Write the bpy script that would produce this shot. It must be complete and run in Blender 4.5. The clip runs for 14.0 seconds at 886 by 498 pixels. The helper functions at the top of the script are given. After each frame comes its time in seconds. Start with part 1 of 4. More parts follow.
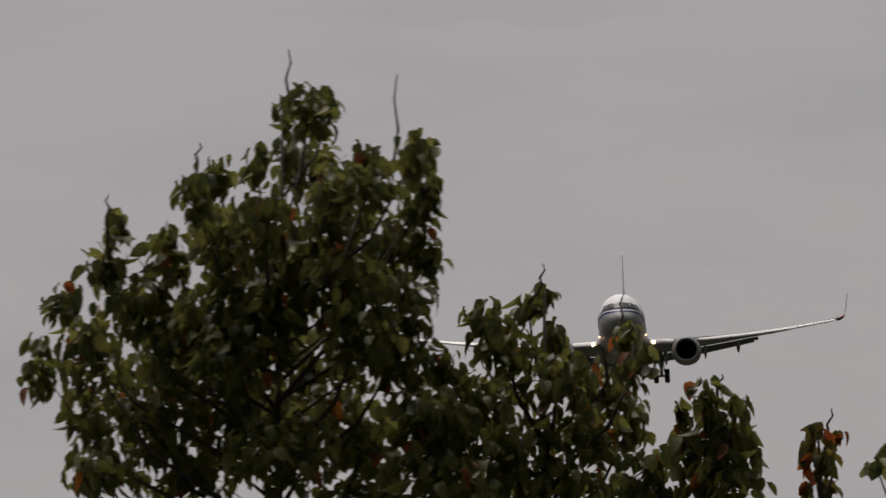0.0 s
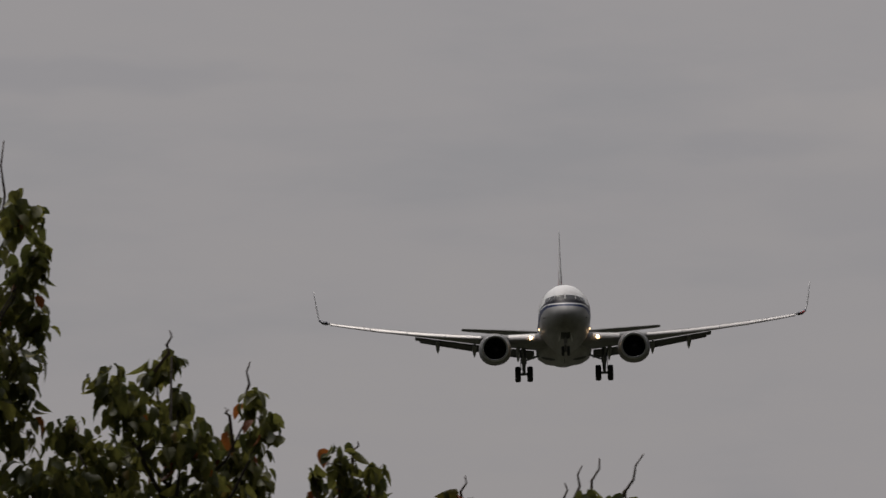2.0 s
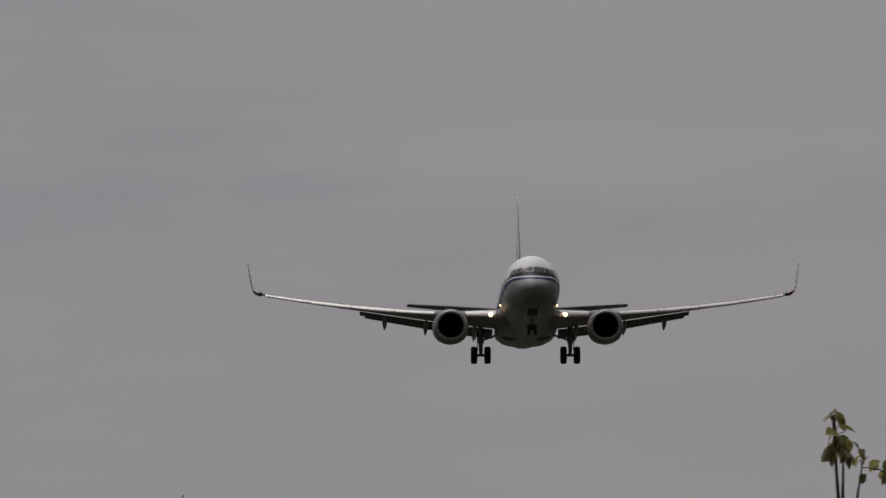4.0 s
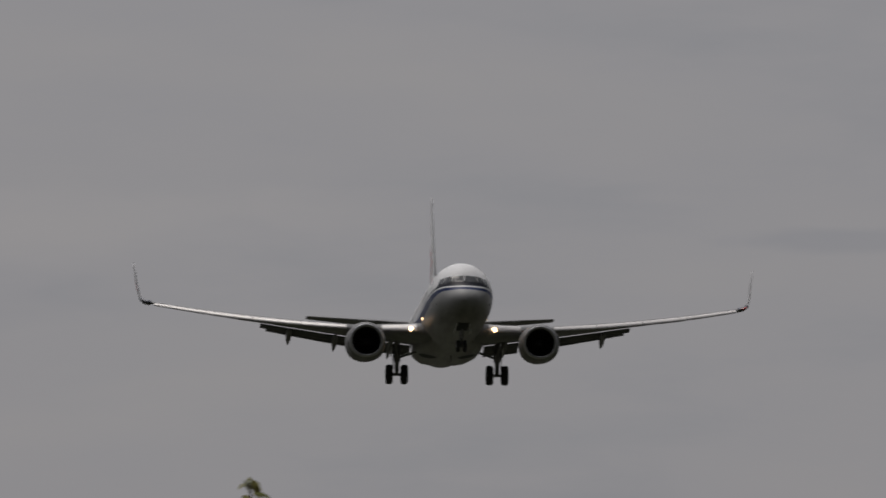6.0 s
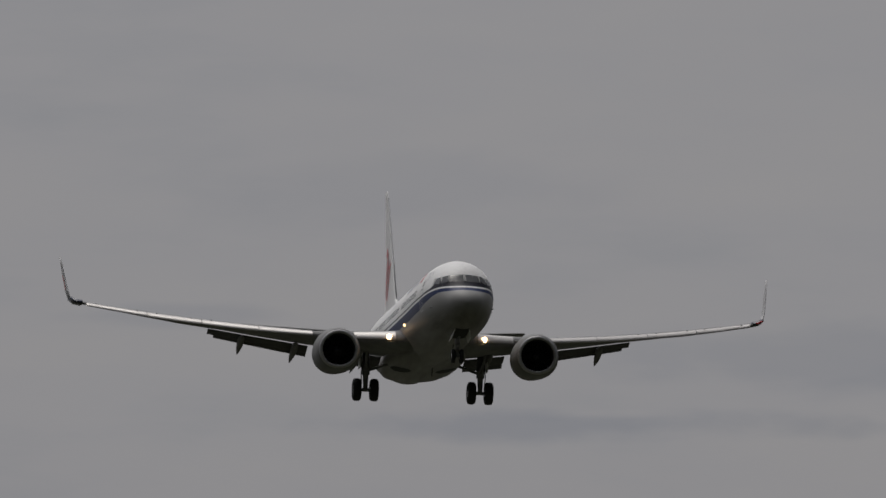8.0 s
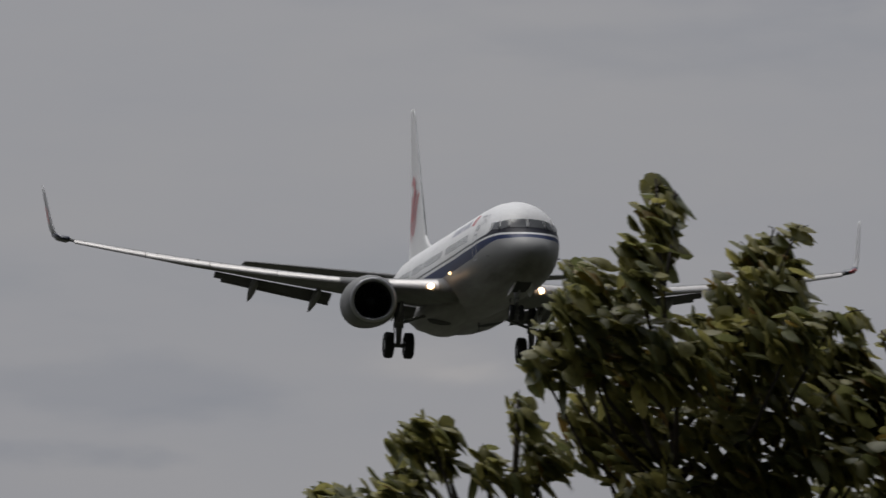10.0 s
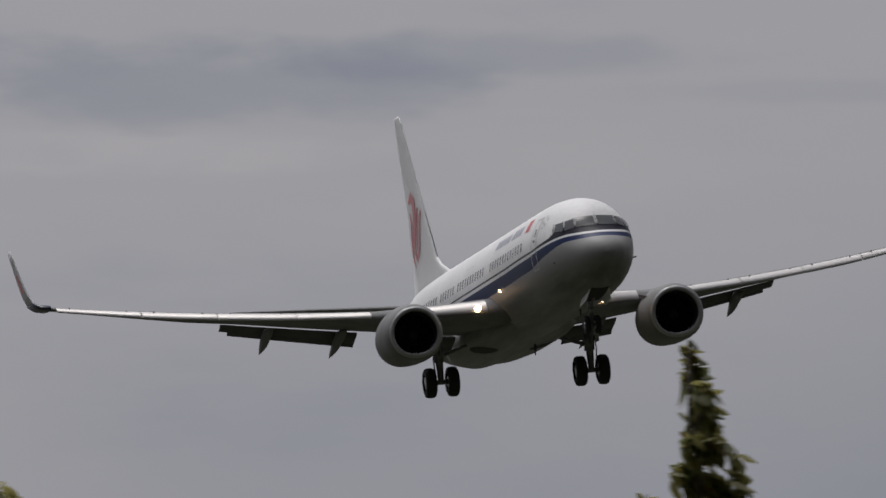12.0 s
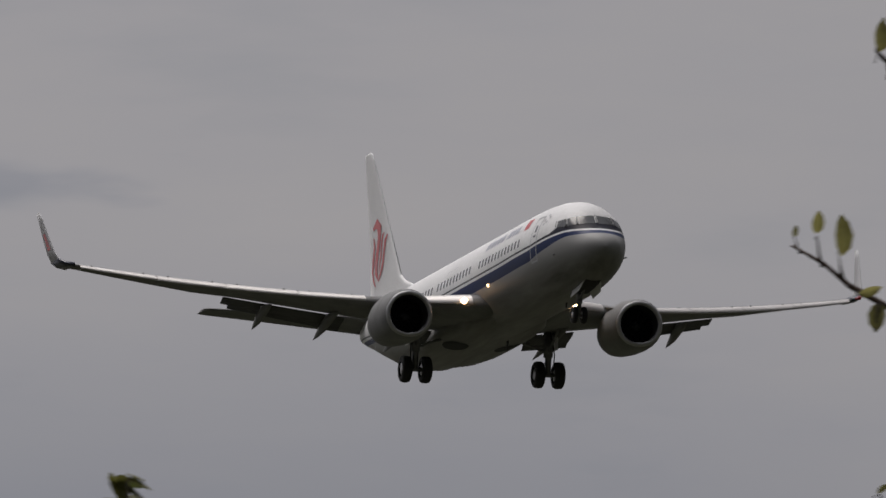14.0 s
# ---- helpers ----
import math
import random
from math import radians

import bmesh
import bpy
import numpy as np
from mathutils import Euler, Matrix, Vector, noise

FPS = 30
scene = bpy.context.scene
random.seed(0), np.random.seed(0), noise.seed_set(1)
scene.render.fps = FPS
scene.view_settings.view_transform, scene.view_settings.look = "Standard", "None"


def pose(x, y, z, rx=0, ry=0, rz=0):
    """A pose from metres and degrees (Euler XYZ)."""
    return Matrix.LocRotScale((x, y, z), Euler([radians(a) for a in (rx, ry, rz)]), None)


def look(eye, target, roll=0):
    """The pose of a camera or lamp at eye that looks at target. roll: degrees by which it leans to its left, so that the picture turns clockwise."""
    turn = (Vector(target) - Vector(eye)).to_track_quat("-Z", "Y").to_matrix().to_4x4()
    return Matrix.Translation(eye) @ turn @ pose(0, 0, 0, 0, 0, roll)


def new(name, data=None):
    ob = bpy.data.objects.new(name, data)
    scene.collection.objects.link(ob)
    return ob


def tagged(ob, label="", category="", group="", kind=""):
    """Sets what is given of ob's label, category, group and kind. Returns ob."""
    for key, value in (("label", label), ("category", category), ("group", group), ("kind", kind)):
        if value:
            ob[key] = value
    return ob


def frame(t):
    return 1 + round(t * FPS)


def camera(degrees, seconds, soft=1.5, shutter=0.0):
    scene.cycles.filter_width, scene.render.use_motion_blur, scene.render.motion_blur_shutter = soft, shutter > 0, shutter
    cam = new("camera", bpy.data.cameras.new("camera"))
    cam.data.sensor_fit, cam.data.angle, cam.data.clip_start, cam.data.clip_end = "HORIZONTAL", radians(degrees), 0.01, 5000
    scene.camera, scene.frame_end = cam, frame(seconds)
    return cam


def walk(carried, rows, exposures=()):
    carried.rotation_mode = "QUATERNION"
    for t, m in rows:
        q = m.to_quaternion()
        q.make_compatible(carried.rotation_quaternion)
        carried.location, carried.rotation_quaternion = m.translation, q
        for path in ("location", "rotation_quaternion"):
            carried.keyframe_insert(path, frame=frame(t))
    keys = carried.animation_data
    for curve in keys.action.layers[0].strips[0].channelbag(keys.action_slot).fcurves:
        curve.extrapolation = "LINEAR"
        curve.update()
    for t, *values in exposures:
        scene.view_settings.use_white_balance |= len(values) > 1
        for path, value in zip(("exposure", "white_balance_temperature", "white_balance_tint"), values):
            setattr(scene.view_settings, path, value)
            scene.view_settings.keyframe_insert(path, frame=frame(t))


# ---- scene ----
# A long lens from the ground follows an airliner on its approach over the tops of wind-blown trees.
cam = camera(2.5663, 14.0, soft=1.5, shutter=0.28)
EYE_Z = 1.6
# seconds, tilt, pan of the camera on its stand
AIM = (
    (0, 94.1386, 5.0172),
    (0.5, 94.1773, 4.6576),
    (1, 94.2201, 4.3182),
    (1.5, 94.2949, 4.0767),
    (2, 94.3321, 3.8746),
    (2.5, 94.3613, 3.4792),
    (2.7, 94.3796, 3.3499),
    (3.2, 94.4043, 3.0419),
    (3.7, 94.4327, 2.7493),
    (4.2, 94.4685, 2.4639),
    (4.8, 94.5227, 2.1192),
    (5, 94.5493, 2.0310),
    (5.5, 94.6005, 1.6122),
    (6, 94.6492, 0.8909),
    (6.5, 94.7075, 0.2365),
    (7, 94.7754, -0.0637),
    (7.5, 94.8255, -0.4860),
    (7.7, 94.8436, -0.7124),
    (8.2, 94.8748, -1.2269),
    (8.7, 94.8856, -1.7143),
    (9.3, 94.8981, -2.3050),
    (9.8, 94.9299, -2.9150),
    (10, 94.9527, -3.0713),
    (10.5, 95.0242, -3.7322),
    (11, 95.1358, -4.4696),
    (11.5, 95.1771, -5.3613),
    (12, 95.2433, -6.1839),
    (12.5, 95.3508, -7.0743),
    (13, 95.4265, -7.8548),
    (13.5, 95.4780, -8.9766),
    (14, 95.5367, -9.9189),
)
# seconds, stops, kelvin, tint
EXPOSURES = (
    (0.0, 0.2, 6750, 13), (0.3, 0.66, 6700, 12), (0.6, 0.6, 6700, 12), (1.0, 0.24, 6700, 12), (1.5, 0.0, 6700, 12), (2.5, -0.15, 6650, 13),
    (5.0, -0.27, 6500, 12), (7.5, -0.27, 6500, 11), (9.8, -0.12, 6350, 10), (10.5, 0.12, 6250, 12),
    (11.0, 0.24, 6200, 11), (11.8, 0.05, 6330, 12), (12.5, 0.03, 6420, 13), (13.0, 0.01, 6500, 13), (14.0, 0.0, 6550, 13),
)
walk(cam, [(t, pose(0, 0, EYE_Z, rx, 0, rz)) for t, rx, rz in AIM], EXPOSURES)

# ---- light ----
SUN_EL, SUN_AZ = 64.0, -25.0
# darker and lighter streaks of cloud: bearing, height, half length, half depth in degrees, and how much they dim the sheet
STREAKS = (
    (5.388, 5.715, 0.95, 0.13, 0.16), (6.25, 5.80, 0.72, 0.075, 0.12), (7.224, 5.70, 0.70, 0.04, 0.06), (9.2, 4.45, 3.9, 1.0, 0.27), (5.4, 4.7, 1.3, 0.55, 0.08),
    (8.452, 5.717, 0.54, 0.066, 0.15), (9.02, 5.672, 0.12, 0.022, 0.05), (1.4, 4.355, 0.70, 0.06, 0.14), (1.53, 4.388, 0.23, 0.02, -0.07),
    (0.217, 4.673, 0.33, 0.036, 0.08), (0.94, 5.035, 0.69, 0.1, 0.04), (2.079, 4.544, 0.66, 0.1, 0.09),
    (3.163, 4.586, 0.22, 0.045, -0.09), (3.014, 4.616, 0.27, 0.08, -0.08), (4.082, 5.533, 1.15, 0.1, 0.06), (4.974, 5.53, 1.06, 0.085, -0.07),
    (3.988, 5.759, 1.47, 0.115, 0.06), (-4.872, 4.836, 0.66, 0.06, 0.06), (-2.95, 4.636, 0.3, 0.05, 0.05), (-2.169, 4.731, 0.98, 0.115, -0.04), (-2.579, 4.485, 0.82, 0.1, 0.04),
)


def make_world():
    w = bpy.data.worlds.new("overcast_sky")
    scene.world = w
    w.use_nodes = True
    n, l = w.node_tree.nodes, w.node_tree.links
    n.clear()
    out = n.new("ShaderNodeOutputWorld")
    bg = n.new("ShaderNodeBackground")
    sky = n.new("ShaderNodeTexSky")
    sky.sky_type, sky.sun_disc = "NISHITA", False
    sky.sun_elevation, sky.sun_rotation = radians(SUN_EL), radians(SUN_AZ)
    sky.dust_density = 4.0
    co = n.new("ShaderNodeTexCoord")
    sep = n.new("ShaderNodeSeparateXYZ")
    l.new(co.outputs["Generated"], sep.inputs[0])
    # cloud sheet: brighter overhead, darker low down
    ramp = n.new("ShaderNodeValToRGB")
    e = ramp.color_ramp.elements
    e[0].position, e[0].color = 0.0, (0.285, 0.28, 0.285, 1)
    e[1].position, e[1].color = 1.0, (1.45, 1.46, 1.5, 1)
    m = e.new(0.22)
    m.color = (0.34, 0.34, 0.35, 1)
    l.new(sep.outputs["Z"], ramp.inputs[0])
    # low streaks of cloud, far longer than high
    mp = n.new("ShaderNodeMapping")
    mp.inputs["Scale"].default_value = (42, 42, 170)
    l.new(co.outputs["Generated"], mp.inputs[0])
    nz = n.new("ShaderNodeTexNoise")
    nz.inputs["Scale"].default_value, nz.inputs["Detail"].default_value, nz.inputs["Roughness"].default_value = 1.0, 5.0, 0.55
    l.new(mp.outputs[0], nz.inputs["Vector"])
    r2 = n.new("ShaderNodeValToRGB")
    e = r2.color_ramp.elements
    e[0].position, e[0].color = 0.28, (0.90, 0.92, 0.95, 1)
    e[1].position, e[1].color = 0.70, (1.03, 1.02, 1.015, 1)
    mid = e.new(0.46)
    mid.color = (0.985, 0.985, 1.0, 1)
    l.new(nz.outputs["Fac"], r2.inputs[0])
    mul = n.new("ShaderNodeMix")
    mul.data_type, mul.blend_type = "RGBA", "MULTIPLY"
    mul.inputs["Factor"].default_value = 1.0
    l.new(ramp.outputs[0], mul.inputs["A"])
    l.new(r2.outputs[0], mul.inputs["B"])
    # the sheet is lighter towards the hidden sun than on the far side
    ang = radians(SUN_AZ)
    toward = n.new("ShaderNodeVectorMath")
    toward.operation = "DOT_PRODUCT"
    toward.inputs[1].default_value = (math.sin(ang), math.cos(ang), 0.0)
    l.new(co.outputs["Generated"], toward.inputs[0])
    side = n.new("ShaderNodeMapRange")
    side.interpolation_type = "SMOOTHSTEP"
    side.inputs["From Min"].default_value, side.inputs["From Max"].default_value = 0.03, 0.92
    side.inputs["To Min"].default_value, side.inputs["To Max"].default_value = 0.05, 1.0
    l.new(toward.outputs["Value"], side.inputs["Value"])
    # single streaks, their edges frayed
    def calc(op, a, b):
        m = n.new("ShaderNodeMath")
        m.operation = op
        for i, v in enumerate((a, b)):
            if isinstance(v, (int, float)):
                m.inputs[i].default_value = v
            else:
                l.new(v, m.inputs[i])
        return m.outputs[0]

    bearing = calc("MULTIPLY", calc("ARCTAN2", sep.outputs["X"], sep.outputs["Y"]), 57.29578)
    rise = calc("MULTIPLY", calc("ARCSINE", sep.outputs["Z"], 0.0), 57.29578)
    mp2 = n.new("ShaderNodeMapping")
    mp2.inputs["Scale"].default_value = (150, 150, 420)
    l.new(co.outputs["Generated"], mp2.inputs[0])
    fray = n.new("ShaderNodeTexNoise")
    fray.inputs["Scale"].default_value, fray.inputs["Detail"].default_value = 1.0, 5.0
    l.new(mp2.outputs[0], fray.inputs["Vector"])
    rough = calc("MULTIPLY", calc("SUBTRACT", fray.outputs["Fac"], 0.5), 1.9)
    high = n.new("ShaderNodeMapRange")
    high.interpolation_type = "SMOOTHSTEP"
    high.inputs["From Min"].default_value, high.inputs["From Max"].default_value = 0.55, 1.0
    # the brightest part of the sheet lies round the hidden sun
    glow = n.new("ShaderNodeVectorMath")
    glow.operation = "DOT_PRODUCT"
    up = radians(SUN_EL)
    glow.inputs[1].default_value = (math.sin(ang) * math.cos(up), math.cos(ang) * math.cos(up), math.sin(up))
    l.new(co.outputs["Generated"], glow.inputs[0])
    l.new(glow.outputs["Value"], high.inputs["Value"])
    low_part = calc("MULTIPLY", side.outputs[0], calc("SUBTRACT", 1.0, high.outputs[0]))
    spread = calc("ADD", low_part, high.outputs[0])
    light = None
    for b0, h0, rb, rh, dim0 in STREAKS:
        db, dh = calc("DIVIDE", calc("SUBTRACT", bearing, b0), rb), calc("DIVIDE", calc("SUBTRACT", rise, h0), rh)
        far = calc("SQRT", calc("ADD", calc("MULTIPLY", db, db), calc("MULTIPLY", dh, dh)), 0.0)
        fade = n.new("ShaderNodeMapRange")
        fade.interpolation_type = "SMOOTHSTEP"
        fade.inputs["From Min"].default_value, fade.inputs["From Max"].default_value = (0.35 if rh < 0.5 else 0.0), 1.25
        fade.inputs["To Min"].default_value, fade.inputs["To Max"].default_value = 1 - dim0, 1.0
        l.new(calc("ADD", far, rough) if rh < 0.5 else far, fade.inputs["Value"])
        light = fade.outputs[0] if light is None else calc("MULTIPLY", light, fade.outputs[0])
    shaded = n.new("ShaderNodeVectorMath")
    shaded.operation = "SCALE"
    # thicker cloud is a little bluer
    hue = n.new("ShaderNodeCombineXYZ")
    for i, power in enumerate((1.2, 1.0, 0.7)):
        l.new(calc("POWER", light, power), hue.inputs[i])
    veil = n.new("ShaderNodeVectorMath")
    veil.operation = "MULTIPLY"
    l.new(mul.outputs["Result"], veil.inputs[0])
    l.new(hue.outputs[0], veil.inputs[1])
    l.new(veil.outputs[0], shaded.inputs[0])
    l.new(spread, shaded.inputs["Scale"])
    # the thin blue light of the sky above the cloud
    dim = n.new("ShaderNodeVectorMath")
    dim.operation = "SCALE"
    dim.inputs["Scale"].default_value = 0.004
    l.new(sky.outputs[0], dim.inputs[0])
    add = n.new("ShaderNodeVectorMath")
    add.operation = "ADD"
    l.new(shaded.outputs[0], add.inputs[0])
    l.new(dim.outputs[0], add.inputs[1])
    l.new(add.outputs[0], bg.inputs["Color"])
    bg.inputs["Strength"].default_value = 1.0
    l.new(bg.outputs[0], out.inputs[0])


make_world()
sun = new("sun", bpy.data.lights.new("sun", "SUN"))
sun.data.energy, sun.data.angle, sun.data.color = 1.45, radians(28), (1.0, 0.95, 0.88)
a, h = radians(SUN_AZ), radians(SUN_EL)
sun.matrix_world = look((0, 0, 0), (-math.sin(a) * math.cos(h), -math.cos(a) * math.cos(h), -math.sin(h)))

# ---- materials ----
def material(name, color, rough=0.5, metal=0.0, grain=0.06, scale=3.0, bump=0.0, coat=0.0, island=0.0, gloss=0.5):
    """A surface of one base colour with stains and fine grain on it."""
    mt = bpy.data.materials.new(name)
    mt.use_nodes = True
    n, l = mt.node_tree.nodes, mt.node_tree.links
    b = n["Principled BSDF"]
    co = n.new("ShaderNodeTexCoord")
    big, fine = n.new("ShaderNodeTexNoise"), n.new("ShaderNodeTexNoise")
    for z, s in ((big, scale), (fine, scale * 14)):
        z.inputs["Scale"].default_value, z.inputs["Detail"].default_value = s, 4.0
        l.new(co.outputs["Object"], z.inputs["Vector"])
    mixed = n.new("ShaderNodeMath")
    mixed.operation = "ADD"
    l.new(big.outputs["Fac"], mixed.inputs[0])
    l.new(fine.outputs["Fac"], mixed.inputs[1])
    last = mixed
    if island:
        geo, weigh, plus = n.new("ShaderNodeNewGeometry"), n.new("ShaderNodeMath"), n.new("ShaderNodeMath")
        weigh.operation, plus.operation = "MULTIPLY_ADD", "ADD"
        weigh.inputs[1].default_value, weigh.inputs[2].default_value = island, -island / 2
        l.new(geo.outputs["Random Per Island"], weigh.inputs[0])
        l.new(mixed.outputs[0], plus.inputs[0])
        l.new(weigh.outputs[0], plus.inputs[1])
        last = plus
    mr = n.new("ShaderNodeMapRange")
    mr.inputs["From Min"].default_value, mr.inputs["From Max"].default_value = 0.6, 1.4
    mr.inputs["To Min"].default_value, mr.inputs["To Max"].default_value = 1 - grain, 1 + grain
    mr.clamp = False
    l.new(last.outputs[0], mr.inputs["Value"])
    sc = n.new("ShaderNodeVectorMath")
    sc.operation = "SCALE"
    sc.inputs[0].default_value = color
    l.new(mr.outputs[0], sc.inputs["Scale"])
    l.new(sc.outputs[0], b.inputs["Base Color"])
    b.inputs["Roughness"].default_value, b.inputs["Metallic"].default_value = rough, metal
    b.inputs["Coat Weight"].default_value = coat
    b.inputs["Specular IOR Level"].default_value = gloss
    if bump:
        bp = n.new("ShaderNodeBump")
        bp.inputs["Strength"].default_value, bp.inputs["Distance"].default_value = bump, 0.02
        l.new(fine.outputs["Fac"], bp.inputs["Height"])
        l.new(bp.outputs[0], b.inputs["Normal"])
    return mt


def livery():
    """White above, a blue band with a thin dark line over it along the side, pale grey below with the belly's shade put
    into its colour, dark mask under the windscreen.
    """
    mt = material("fuselage_paint", (0.8, 0.8, 0.8), 0.4, grain=0.12, scale=0.45)
    n, l = mt.node_tree.nodes, mt.node_tree.links
    b = n["Principled BSDF"]
    b.inputs["Specular IOR Level"].default_value = 0.07
    base = b.inputs["Base Color"].links[0].from_socket
    co, sep = n.new("ShaderNodeTexCoord"), n.new("ShaderNodeSeparateXYZ")
    l.new(co.outputs["Object"], sep.inputs[0])

    def height(stops):
        # a height that changes along the body: stops of (y, z)
        cv = n.new("ShaderNodeFloatCurve")
        c = cv.mapping.curves[0]
        mr = n.new("ShaderNodeMapRange")
        mr.inputs["From Min"].default_value, mr.inputs["From Max"].default_value = -21, 19
        l.new(sep.outputs["Y"], mr.inputs["Value"])
        pts = [((y + 21) / 40, (z + 2) / 4) for y, z in stops]
        c.points[0].location, c.points[1].location = pts[0], pts[-1]
        for p in pts[1:-1]:
            c.points.new(*p)
        for p in c.points:
            p.handle_type = "VECTOR"
        cv.mapping.update()
        l.new(mr.outputs[0], cv.inputs["Value"])
        back = n.new("ShaderNodeMath")
        back.operation = "MULTIPLY_ADD"
        back.inputs[1].default_value, back.inputs[2].default_value = 4.0, -2.0
        l.new(cv.outputs[0], back.inputs[0])
        return back.outputs[0]

    def above(stops, soft=0.012):
        d, k = n.new("ShaderNodeMath"), n.new("ShaderNodeMapRange")
        d.operation = "SUBTRACT"
        l.new(sep.outputs["Z"], d.inputs[0])
        l.new(height(stops), d.inputs[1])
        k.inputs["From Min"].default_value, k.inputs["From Max"].default_value = -soft, soft
        l.new(d.outputs[0], k.inputs["Value"])
        return k.outputs[0]

    def between(low, high, soft=0.012):
        inv, m = n.new("ShaderNodeMath"), n.new("ShaderNodeMath")
        inv.operation, m.operation = "SUBTRACT", "MULTIPLY"
        inv.inputs[0].default_value = 1.0
        l.new(above(high, soft), inv.inputs[1])
        l.new(above(low), m.inputs[0])
        l.new(inv.outputs[0], m.inputs[1])
        return m.outputs[0]

    def below(high, soft=0.012):
        inv = n.new("ShaderNodeMath")
        inv.operation = "SUBTRACT"
        inv.inputs[0].default_value = 1.0
        l.new(above(high, soft), inv.inputs[1])
        return inv.outputs[0]

    def lay(under, mask, color):
        mx = n.new("ShaderNodeMix")
        mx.data_type = "RGBA"
        l.new(mask, mx.inputs["Factor"])
        l.new(under, mx.inputs["A"])
        mx.inputs["B"].default_value = (*color, 1)
        return mx.outputs["Result"]

    # soft-edged mask for the shade painted into the underside
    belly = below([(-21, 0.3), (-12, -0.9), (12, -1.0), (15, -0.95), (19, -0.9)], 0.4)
    blue_low = [(-21, 0.75), (-14, -0.1), (-8, -0.55), (8, -0.55), (12.5, -0.5), (15, -0.2), (16.4, 0.02), (19, 0.12)]
    blue_top = [(-21, 0.85), (-14, 0.1), (-8, -0.12), (8, -0.1), (12.5, -0.04), (15, 0.13), (16.4, 0.22), (19, 0.26)]
    line_low = [(-21, 0.95), (-14, 0.2), (-8, 0.0), (8, 0.02), (13, 0.08), (15, 0.22), (16.4, 0.31), (19, 0.34)]
    line_top = [(-21, 1.0), (-14, 0.26), (-8, 0.06), (8, 0.09), (13, 0.16), (15, 0.34), (15.7, 0.60), (19, 0.66)]
    # oil and dirt streaked back along the belly, underside shade put into the colour
    mp, dirt_shade, tone = n.new("ShaderNodeMapping"), n.new("ShaderNodeTexNoise"), n.new("ShaderNodeValToRGB")
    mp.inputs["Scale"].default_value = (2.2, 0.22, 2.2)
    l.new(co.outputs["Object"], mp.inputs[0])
    dirt_shade.inputs["Scale"].default_value, dirt_shade.inputs["Detail"].default_value, dirt_shade.inputs["Roughness"].default_value = 1.0, 6.0, 0.65
    l.new(mp.outputs[0], dirt_shade.inputs["Vector"])
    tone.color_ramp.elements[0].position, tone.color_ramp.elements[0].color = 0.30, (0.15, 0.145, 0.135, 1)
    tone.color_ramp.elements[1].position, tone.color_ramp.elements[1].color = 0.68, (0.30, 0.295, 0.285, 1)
    l.new(dirt_shade.outputs["Fac"], tone.inputs[0])
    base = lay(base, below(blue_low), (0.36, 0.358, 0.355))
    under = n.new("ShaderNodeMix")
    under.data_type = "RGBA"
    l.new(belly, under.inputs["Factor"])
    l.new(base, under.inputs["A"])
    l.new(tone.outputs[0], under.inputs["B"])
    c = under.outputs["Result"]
    c = lay(c, between(blue_low, blue_top), (0.012, 0.026, 0.095))
    c = lay(c, between(line_low, line_top), (0.012, 0.013, 0.025))
    l.new(c, b.inputs["Base Color"])
    return mt


def leaf_material(name, color, turned, share):
    """Leaves of one tree: each leaf has its own green, a few have turned; light comes through them."""
    mt = bpy.data.materials.new(name)
    mt.use_nodes = True
    n, l = mt.node_tree.nodes, mt.node_tree.links
    b, out = n["Principled BSDF"], n["Material Output"]
    geo = n.new("ShaderNodeNewGeometry")
    ramp = n.new("ShaderNodeValToRGB")
    e = ramp.color_ramp.elements
    r, g, bl = color
    e[0].position, e[0].color = 0.0, (r * 0.55, g * 0.6, bl * 0.6, 1)
    e[1].position, e[1].color = 1 - share, (r * 1.5, g * 1.35, bl * 1.1, 1)
    x = e.new(1 - share + 0.004)
    x.color = (*turned, 1)
    x = e.new(1.0)
    x.color = (turned[0] * 1.5, turned[1] * 1.8, turned[2], 1)
    l.new(geo.outputs["Random Per Island"], ramp.inputs[0])
    co, nz = n.new("ShaderNodeTexCoord"), n.new("ShaderNodeTexNoise")
    nz.inputs["Scale"].default_value, nz.inputs["Detail"].default_value = 60.0, 3.0
    l.new(co.outputs["Object"], nz.inputs["Vector"])
    mr = n.new("ShaderNodeMapRange")
    mr.inputs["To Min"].default_value, mr.inputs["To Max"].default_value = 0.6, 1.4
    l.new(nz.outputs["Fac"], mr.inputs["Value"])
    sc = n.new("ShaderNodeVectorMath")
    sc.operation = "SCALE"
    l.new(ramp.outputs[0], sc.inputs[0])
    l.new(mr.outputs[0], sc.inputs["Scale"])
    l.new(sc.outputs[0], b.inputs["Base Color"])
    b.inputs["Roughness"].default_value = 0.5
    b.inputs["Specular IOR Level"].default_value = 0.5
    tr = n.new("ShaderNodeBsdfTranslucent")
    l.new(sc.outputs[0], tr.inputs["Color"])
    mx = n.new("ShaderNodeMixShader")
    mx.inputs[0].default_value = 0.5
    l.new(b.outputs[0], mx.inputs[1])
    l.new(tr.outputs[0], mx.inputs[2])
    l.new(mx.outputs[0], out.inputs["Surface"])
    return mt


def lamp_material(name, color, power):
    mt = bpy.data.materials.new(name)
    mt.use_nodes = True
    b = mt.node_tree.nodes["Principled BSDF"]
    b.inputs["Base Color"].default_value = (0.8, 0.8, 0.8, 1)
    b.inputs["Emission Color"].default_value = (*color, 1)
    b.inputs["Emission Strength"].default_value = power
    return mt


